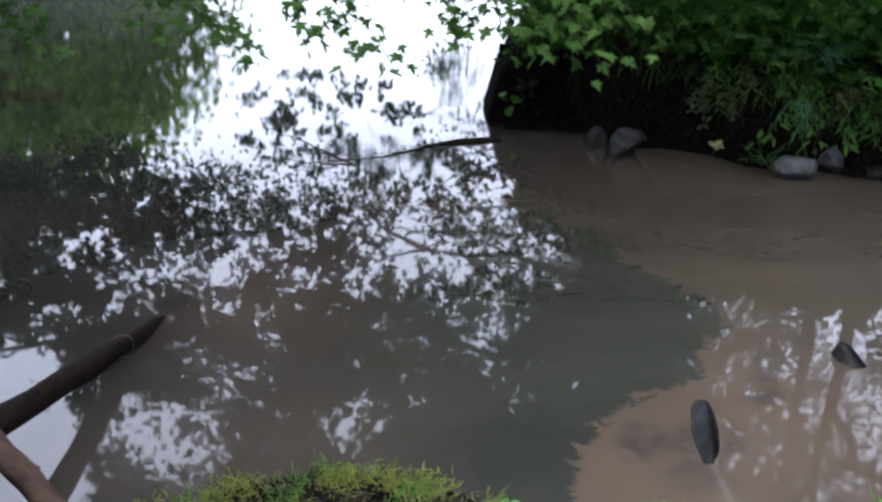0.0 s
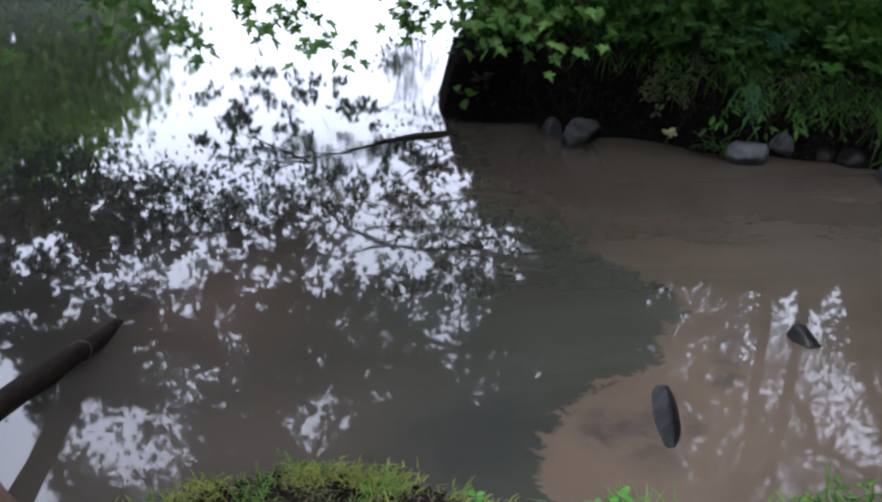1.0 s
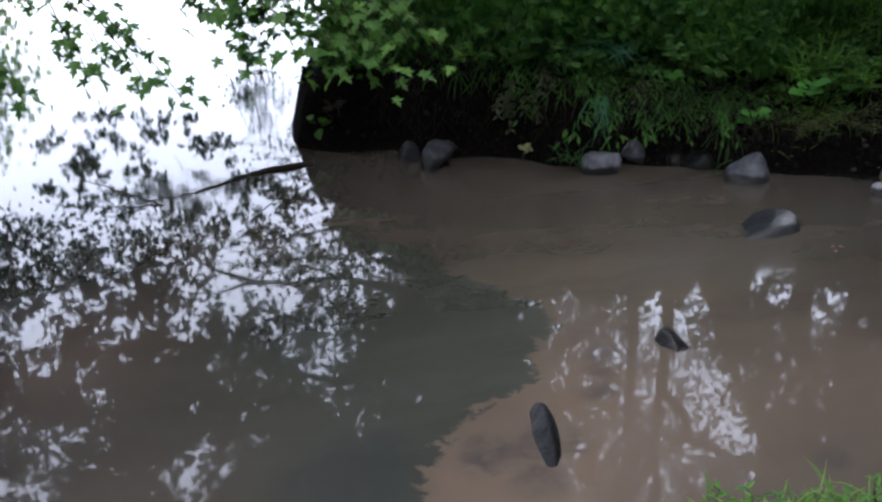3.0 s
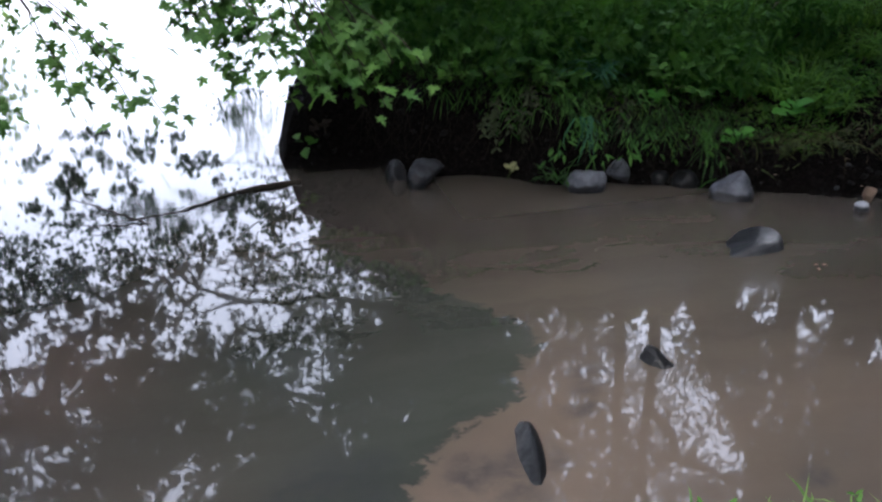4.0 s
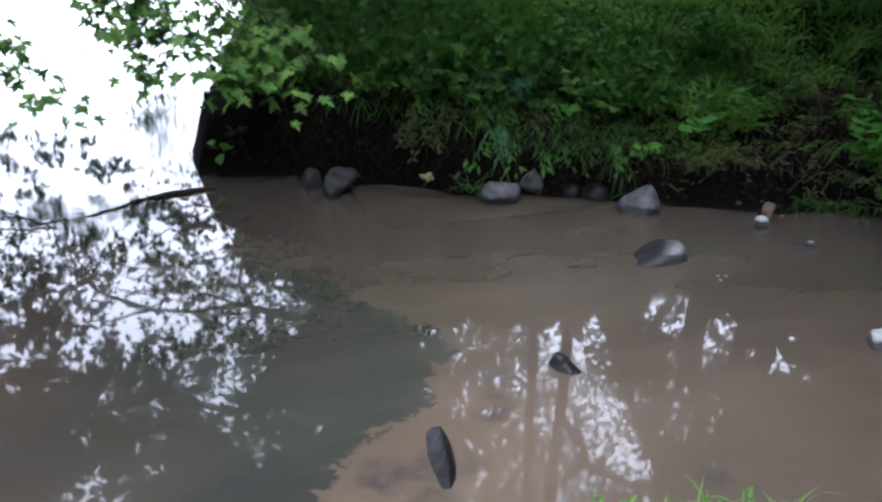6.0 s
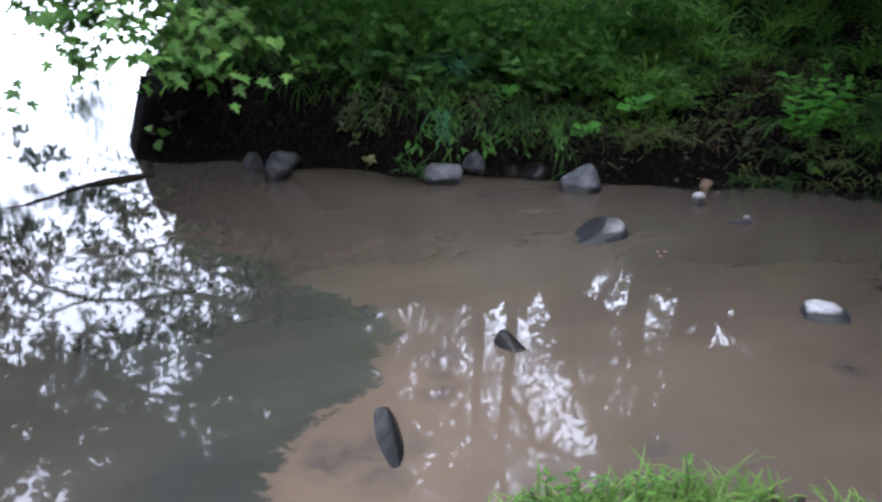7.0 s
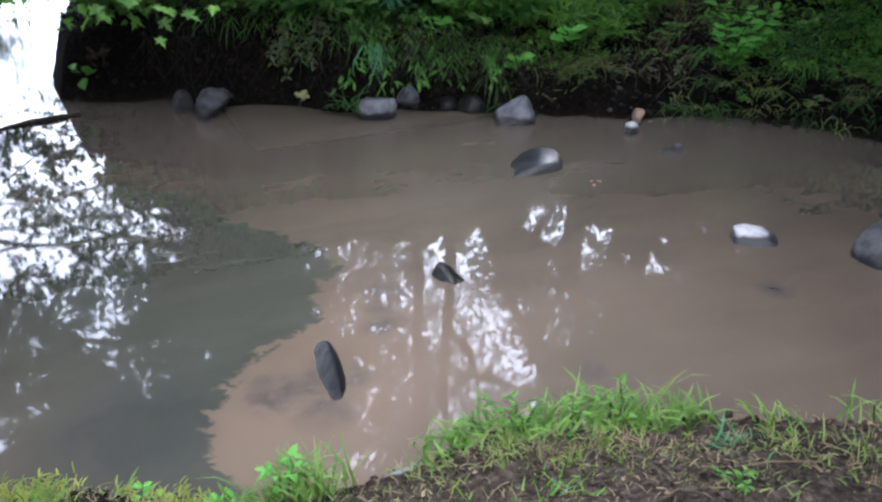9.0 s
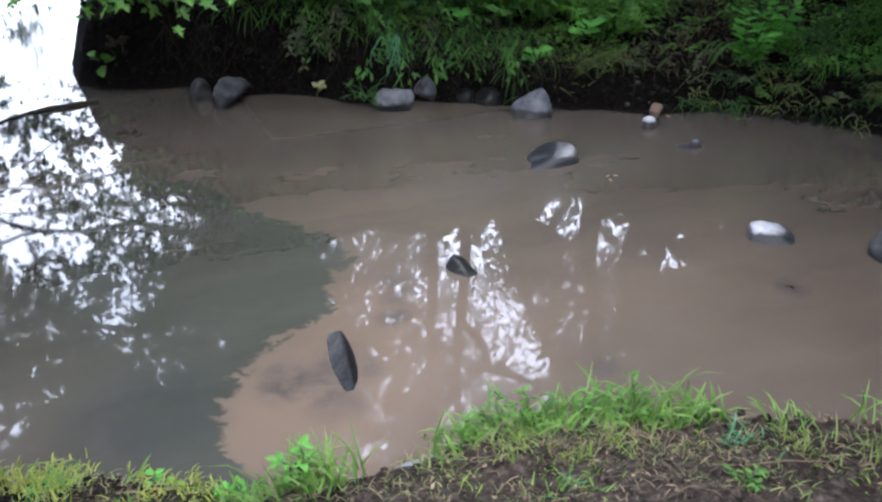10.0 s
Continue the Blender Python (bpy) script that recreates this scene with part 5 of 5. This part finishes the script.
lofted_stone("long dark wet stone lying in the silty shallows", (0.900, 2.86, 0.0), -11, [(-0.05, -0.012, -0.02, 0.062, 0.24), (-0.01, -0.006, -0.01, 0.056, 0.225), (0.012, 0.006, 0.015, 0.042, 0.17), (0.032, 0.016, 0.04, 0.022, 0.115), (0.044, 0.019, 0.05, 0.010, 0.075)], 14, ROCK_WET, square=1.0, tilt=(3.5, -7), rough=1.0, cuts=0)
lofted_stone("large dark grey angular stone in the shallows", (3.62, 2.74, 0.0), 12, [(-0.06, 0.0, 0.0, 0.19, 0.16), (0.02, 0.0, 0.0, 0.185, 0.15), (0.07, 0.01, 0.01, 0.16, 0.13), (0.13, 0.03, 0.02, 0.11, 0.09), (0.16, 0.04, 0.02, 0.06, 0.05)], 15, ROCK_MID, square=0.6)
lofted_stone("low dark stone with a pale tip breaking the surface", (3.55, 4.31, 0.0), -22, [(-0.03, 0.0, 0.0, 0.085, 0.03), (0.004, 0.0, 0.0, 0.08, 0.026), (0.016, 0.02, 0.0, 0.034, 0.014), (0.045, 0.025, 0.0, 0.018, 0.009)], 16, ROCK_PALE, square=0.9)
for k in range(60):
    rr = random.Random(300 + k)
    s = rr.uniform(0.9, 3.9)
    x = 1.0 + s
    ys = np.arange(3.5, 7.2, 0.02)
    d = far_depth(np.full(len(ys), x), ys)
    y = float(ys[int(np.argmin(np.abs(d - rr.uniform(0.05, 0.35))))])
    q = rr.uniform(0.018, 0.05)
    stone("small pebble on the muddy foot of the far bank", (x, y, on_land(x, y) + q * 0.1), (q * 0.7, q * 0.55, q * 0.25), rr.uniform(0, 180), 400 + k % 7, rr.choice([ROCK_MID, ROCK_DARK, ROCK_DARK, ROCK_TAN, ROCK_MID]), 4, "pebbles on the far bank", detail=2) if k % 3 == 0 else None


# ---- logs and fallen branches ----
def log(name, label, pts, radii, mat, seed, sides=14, knots=3):
    rnd = random.Random(seed)
    hub = new(name)
    hub.location = pts[0]
    tagged(hub, label, "log")
    o = Vector(pts[0])
    fine = []
    fr = []
    for (a, b), (ra, rb) in zip(zip(pts, pts[1:]), zip(radii, radii[1:])):
        for i in range(6):
            t = i / 6
            fine.append(Vector(a).lerp(Vector(b), t) - o + Vector([rnd.uniform(-1, 1) * ra * 0.10 for _ in range(3)]))
            fr.append((ra + (rb - ra) * t) * rnd.uniform(0.88, 1.12))
    fine.append(Vector(pts[-1]) - o)
    fr.append(radii[-1])
    part("stem", tube(bmesh.new(), fine, fr, sides, 0.09, rnd), mat, hub)
    for _ in range(knots):
        i = rnd.randrange(3, len(fine) - 3)
        d = Vector((rnd.uniform(-1, 1), rnd.uniform(-1, 1), rnd.uniform(0, 1))).normalized()
        part("knot", tube(bmesh.new(), [fine[i], fine[i] + d * fr[i] * 0.9, fine[i] + d * fr[i] * 1.25], [fr[i] * 0.5, fr[i] * 0.3, fr[i] * 0.16], 8, 0.1, rnd), mat, hub)
    return hub


big_log = log("fallen_log", "dark wet fallen log slanting from the bank into the creek", [(-1.78, 0.7, 0.725), (-1.62, 1.6, 0.505), (-1.48, 2.6, 0.25), (-1.33, 3.72, -0.012), (-1.28, 4.1, -0.11)], [0.061, 0.056, 0.050, 0.038, 0.02], LOG_BARK, 201, knots=3)
bm = bmesh.new()
c = Vector((-1.365, 3.43, 0.056)) - Vector((-1.78, 0.7, 0.725))
d = Vector((0.14, 1.12, -0.265)).normalized()
s = d.cross(Vector((0, 0, 1))).normalized()
u = s.cross(d)
tube(bm, [c + (s * math.cos(a) + u * math.sin(a)) * 0.047 + d * 0.012 * math.sin(2 * a) for a in np.linspace(0, 2 * math.pi, 25)], [0.0022] * 25, 5)
part("cord", bm, WIRE, big_log, "thin pale cord looped round the log")
log("broken_branch", "bare brown broken branch standing on the near bank", [(-0.72, 1.62, 0.42), (-0.95, 1.72, 0.64), (-1.1, 1.77, 0.82), (-1.4, 1.9, 1.15)], [0.032, 0.031, 0.029, 0.024], LOG_PALE, 205, knots=2)


def fallen_branch(label, lines, seed):
    rnd = random.Random(seed)
    hub = new("fallen_branch")
    o = Vector(lines[0][0])
    hub.location = o
    tagged(hub, label, "branch")
    for k, (a, b, ra, rb) in enumerate(lines):
        l = bent(Vector(a) - o, Vector(b) - o, 0.004, 8, 0.008, rnd)
        part("stem" if k == 0 else "twig", tube(bmesh.new(), l, [ra + (rb - ra) * i / 8 for i in range(9)], 7, 0.08, rnd), TWIG, hub)
    return hub


fallen_branch("dark branch lying on the water off the bank", [((0.38, 6.42, 0.006), (-0.06, 6.33, 0.0), 0.020, 0.014), ((-0.05, 6.33, 0.0), (-0.42, 6.06, 0.0), 0.010, 0.006), ((-0.42, 6.06, 0.0), (-0.95, 5.93, 0.0), 0.006, 0.003), ((0.12, 5.84, 0.0), (-0.1, 5.4, -0.004), 0.005, 0.003)], 211)
fallen_branch("forked dead twigs poking from the creek", [((-0.55, 5.86, -0.02), (-0.82, 6.05, 0.05), 0.009, 0.006), ((-0.82, 6.05, 0.05), (-1.15, 6.32, 0.09), 0.006, 0.002), ((-0.72, 5.98, 0.04), (-1.0, 5.98, 0.07), 0.005, 0.002), ((-0.6, 5.88, 0.0), (-0.72, 6.3, 0.12), 0.004, 0.002)], 212)
fallen_branch("pale stripped stick lying on the dark bank foot", [((1.58, 6.35, 0.2), (1.70, 6.31, 0.2), 0.004, 0.003)], 214)

leafy_plant("seedling", "pale yellow-green seedling leaves at the water's edge", (1.74, 6.0, 0.04), [(0.03, -0.04, 0.06)], PALE_LEAF, 221, 0.05)


# ---- near bank ----
def near_points(n, xlo, xhi, dlo, dhi, keep=None, r=rng):
    x, y = r.uniform(xlo, xhi, n), r.uniform(0.2, 2.6, n)
    d = near_depth(x, y)
    ok = (d > dlo) & (d < dhi)
    if keep is not None:
        ok &= keep(x, y, d)
    x, y, d = x[ok], y[ok], d[ok]
    return x, y, d, land_height(x, y)


def tuft(label, x, y, count, length, seed, mat=GRASS, width=0.006, lean=(0, 0.25), rise=0.9):
    return blade_plant("grass_tuft", label, "grass", (x, y, on_land(x, y) - 0.01), count, length, width, lean, mat, seed, "grass tufts on the near bank", 0.035, rise)


r = np.random.default_rng(301)


def lip_y(x):
    """Where the near bank's edge runs."""
    return float(np.interp(x, [-1.0, -0.72, -0.5, -0.2, 0.06, 0.2, 0.34, 0.6, 0.95, 1.24, 1.55, 1.74, 1.98, 2.3], [1.99, 2.11, 2.22, 2.17, 2.11, 2.01, 1.91, 1.77, 1.75, 1.71, 1.63, 1.51, 1.42, 1.28]))


for k in range(46):
    x = -0.95 + 1.3 * r.uniform()
    tuft("short yellowish green grass tuft on the bank edge", x, lip_y(x) - abs(r.normal()) * 0.10, 62, 0.030 + 0.018 * r.uniform(), 310 + k, width=0.0058, mat=YELLOW_GRASS if k % 4 else LUSH, rise=0.42)
for k in range(22):
    x = 0.86 + 0.70 * (k + r.uniform()) / 22
    tuft("lush bright green grass tuft on the bank edge", x, lip_y(x) - 0.035 + 0.07 * r.uniform(), 20 + int(14 * r.uniform()), 0.06 + 0.09 * r.uniform() ** 1.5, 360 + k, width=0.010, lean=(-0.15 + 0.3 * r.normal(), 0.25), rise=0.6, mat=LUSH)
for k in range(10):
    x = 0.9 + 0.4 * r.uniform()
    tuft("yellowing grass tuft behind the bank edge", x, lip_y(x) - 0.10 - 0.05 * r.uniform(), 34, 0.045, 385 + k, width=0.0038, mat=(DRYGRASS, GRASS, STRAW)[k % 3])
for k in range(12):
    x = 0.6 + 1.5 * r.uniform()
    tuft("small mixed grass tuft on the near bank soil", x, lip_y(x) - 0.14 - 0.38 * r.uniform(), 26, 0.025 + 0.025 * r.uniform(), 430 + k, width=0.0035, mat=GRASS if k % 2 else STRAW)
for k, (x, back, n, ln) in enumerate([(1.38, 0.0, 12, 0.2), (1.70, 0.01, 14, 0.10), (1.76, 0.02, 16, 0.07), (1.93, 0.01, 7, 0.13), (2.0, 0.02, 12, 0.08), (2.07, 0.03, 14, 0.09), (2.14, 0.04, 16, 0.1),
                                     (0.41, 0.0, 26, 0.12), (0.46, -0.01, 34, 0.15), (0.50, 0.0, 34, 0.17), (0.55, 0.0, 30, 0.14), (0.08, 0.0, 5, 0.12)]):
    tuft("tall sparse bright grass tuft on the bank edge", x, lip_y(x) - back, n, ln, 400 + k, width=0.009, lean=(-0.1, 0.3), mat=LUSH)
x, y, d, z = near_points(42000, -1.2, 2.9, 0.04, 1.3, lambda x, y, d: value_noise(x, y, 3.2, 381) + 0.7 * value_noise(x, y, 9, 382) > 0.42 - 0.99 * smooth(0.7, -0.1, x), r)
n = len(x)
ob = scatter("short_grass", BLADE, np.stack([x, y, z - 0.004], 1), axes_of(random_dirs(n, r) * [1, 1, 0.3] + [0, 0, 0.5], random_dirs(n, r) * 0.4 + [0, 0, 1]),
             np.stack([r.uniform(0.0015, 0.0032, n), *([r.uniform(0.012, 0.034, n)] * 2)], 1), DRYGRASS)
tagged(ob, "short half-dry green grass over the near bank soil", "grass", kind="stuff")
x, y, d, z = near_points(9000, -1.2, 2.9, 0.05, 1.3, None, r)
n = len(x)
ob = scatter("soil_crumbs", CLOD, np.stack([x, y, z], 1), axes_of(random_dirs(n, r) * [1, 1, 0.3], random_dirs(n, r) * 0.5 + [0, 0, 1]), np.abs(r.normal(size=(n, 1))) * 0.008 * np.ones((1, 3)) + 0.003, SOIL)
tagged(ob, "crumbs and clods of damp soil on the near bank", "soil", kind="stuff")
x, y, d, z = near_points(12000, -1.2, 2.9, 0.06, 1.3, lambda x, y, d: value_noise(x, y, 2.6, 391) + 0.6 * value_noise(x, y, 7, 392) > -0.4, r)
n = len(x)
ob = scatter("dry_litter", BLADE, np.stack([x, y, z + 0.004], 1), axes_of(random_dirs(n, r) * [1, 1, 0.12], random_dirs(n, r) * 0.25 + [0, 0, 1]),
             np.stack([r.uniform(0.0015, 0.005, n), *([r.uniform(0.012, 0.06, n)] * 2)], 1), STRAW)
tagged(ob, "dry straw and leaf litter on the near bank", "litter", kind="stuff")
for k, (x, y, tips) in enumerate([(0.28, 1.95, [(0.02, 0.05, 0.07), (-0.05, 0.05, 0.06), (0.06, 0.02, 0.05)]), (0.14, 2.06, [(0.0, 0.05, 0.1), (0.05, 0.03, 0.07)]), (0.33, 1.91, [(0.0, 0.04, 0.06), (-0.04, 0.05, 0.05)]), (0.47, 1.83, [(0.02, 0.05, 0.09), (-0.05, 0.04, 0.07)])]):
    leafy_plant("weed", "small bright green broad-leaved weed on the bank edge", (x, y, on_land(x, y)), tips, BROAD, 401 + k, 0.034, "weeds on the near bank", 0.85)
stone("pale wet slab of stone set in the bank edge", (0.93, 1.86, 0.245), (0.56, 0.12, 0.05), -7, 17, SLAB, 8, "stones on the near bank")
x, y, d, z = near_points(900, -1.1, 2.7, 0.08, 1.2, None, r)
n = len(x)
ob = scatter("fallen_leaves", LEAF, np.stack([x, y, z + 0.008], 1), axes_of(random_dirs(n, r) * [1, 1, 0.15], random_dirs(n, r) * 0.35 + [0, 0, 1]), r.uniform(0.006, 0.022, (n, 1)) * np.ones((1, 3)), DEAD_LEAF)
tagged(ob, "brown and pale dead leaves strewn on the near bank", "litter", kind="stuff")

# ---- single plants and sticks on the near bank ----
for k, (x, y, n, ln, mat, label) in enumerate([
        (1.52, 1.46, 26, 0.075, REED, "small blue-green grass tuft on bare soil"), (1.62, 1.41, 30, 0.06, DRYGRASS, "half-dry yellowing grass tuft on bare soil"),
        (1.67, 1.38, 30, 0.06, DRYGRASS, "half-dry yellowing grass tuft on bare soil"), (1.81, 1.31, 34, 0.08, DRYGRASS, "half-dry yellowing grass tuft on bare soil"),
        (0.97, 1.49, 26, 0.05, LUSH, "low green grass tuft on the trodden soil"), (1.06, 1.44, 24, 0.05, LUSH, "low green grass tuft on the trodden soil"), (1.0, 1.46, 22, 0.04, REED, "small blue-green grass tuft on bare soil"),
        (1.25, 1.54, 14, 0.04, DRYGRASS, "half-dry yellowing grass tuft on bare soil"), (1.36, 1.53, 16, 0.05, GRASS, "low green grass tuft on the trodden soil"), (1.5, 1.25, 30, 0.05, DRYGRASS, "half-dry yellowing grass tuft on bare soil"),
        (1.15, 1.62, 30, 0.06, STRAW, "pale dry grass tuft behind the bank edge"), (1.1, 1.57, 34, 0.055, GRASS, "low green grass tuft on the trodden soil"), (1.2, 1.6, 22, 0.05, STRAW, "pale dry grass tuft behind the bank edge"),
        (1.26, 1.44, 16, 0.05, STRAW, "splayed pale dry stalks on the soil"), (1.3, 1.43, 12, 0.055, STRAW, "splayed pale dry stalks on the soil"), (1.2, 1.38, 16, 0.045, STRAW, "splayed pale dry stalks on the soil"),
        (0.81, 1.70, 34, 0.07, DRYGRASS, "half-dry yellowing grass tuft on the bank edge"), (0.88, 1.66, 30, 0.06, STRAW, "pale dry grass tuft behind the bank edge"), (0.94, 1.62, 30, 0.06, DRYGRASS, "half-dry yellowing grass tuft on the bank edge"),
        (1.7, 1.24, 24, 0.05, GRASS, "low green grass tuft on the trodden soil"), (1.85, 1.2, 26, 0.06, DRYGRASS, "half-dry yellowing grass tuft on bare soil")]):
    tuft(label, x, y, n, ln, 700 + k, width=0.004 if mat is STRAW else 0.0055, mat=mat, rise=0.25 if mat is STRAW else 0.55, lean=(0.05, 0.05))
for k, (x, y, tips, leaf) in enumerate([(1.33, 1.66, [(0.0, 0.03, 0.13), (-0.05, 0.05, 0.08), (0.04, 0.02, 0.07)], 0.032), (1.08, 1.72, [(-0.06, 0.05, 0.05), (-0.02, 0.07, 0.08), (0.05, 0.05, 0.06)], 0.032),
                                        (0.99, 1.74, [(-0.07, 0.05, 0.04), (0.0, 0.07, 0.07), (-0.1, 0.03, 0.03)], 0.03), (1.2, 1.68, [(0.0, 0.04, 0.08), (0.06, 0.03, 0.06)], 0.03), (1.4, 1.30, [(0.03, 0.0, 0.035), (-0.03, 0.02, 0.04), (0.0, -0.03, 0.03)], 0.026)]):
    leafy_plant("weed", "soft green leafy weed among the bank edge grass", (x, y, on_land(x, y)), tips, SPRIG, 740 + k, leaf, "weeds on the near bank", 0.55)
z0 = on_land(1.5, 1.32) + 0.012
ob = part("dry_stalk", tube(bmesh.new(), [(1.36, 1.375, z0 + 0.01), (1.44, 1.35, z0), (1.53, 1.325, z0 + 0.006), (1.65, 1.28, z0)], [0.0025, 0.0022, 0.002, 0.0014], 6), STRAW)
tagged(ob, "long pale dry grass stalk lying on the soil", "stalk")
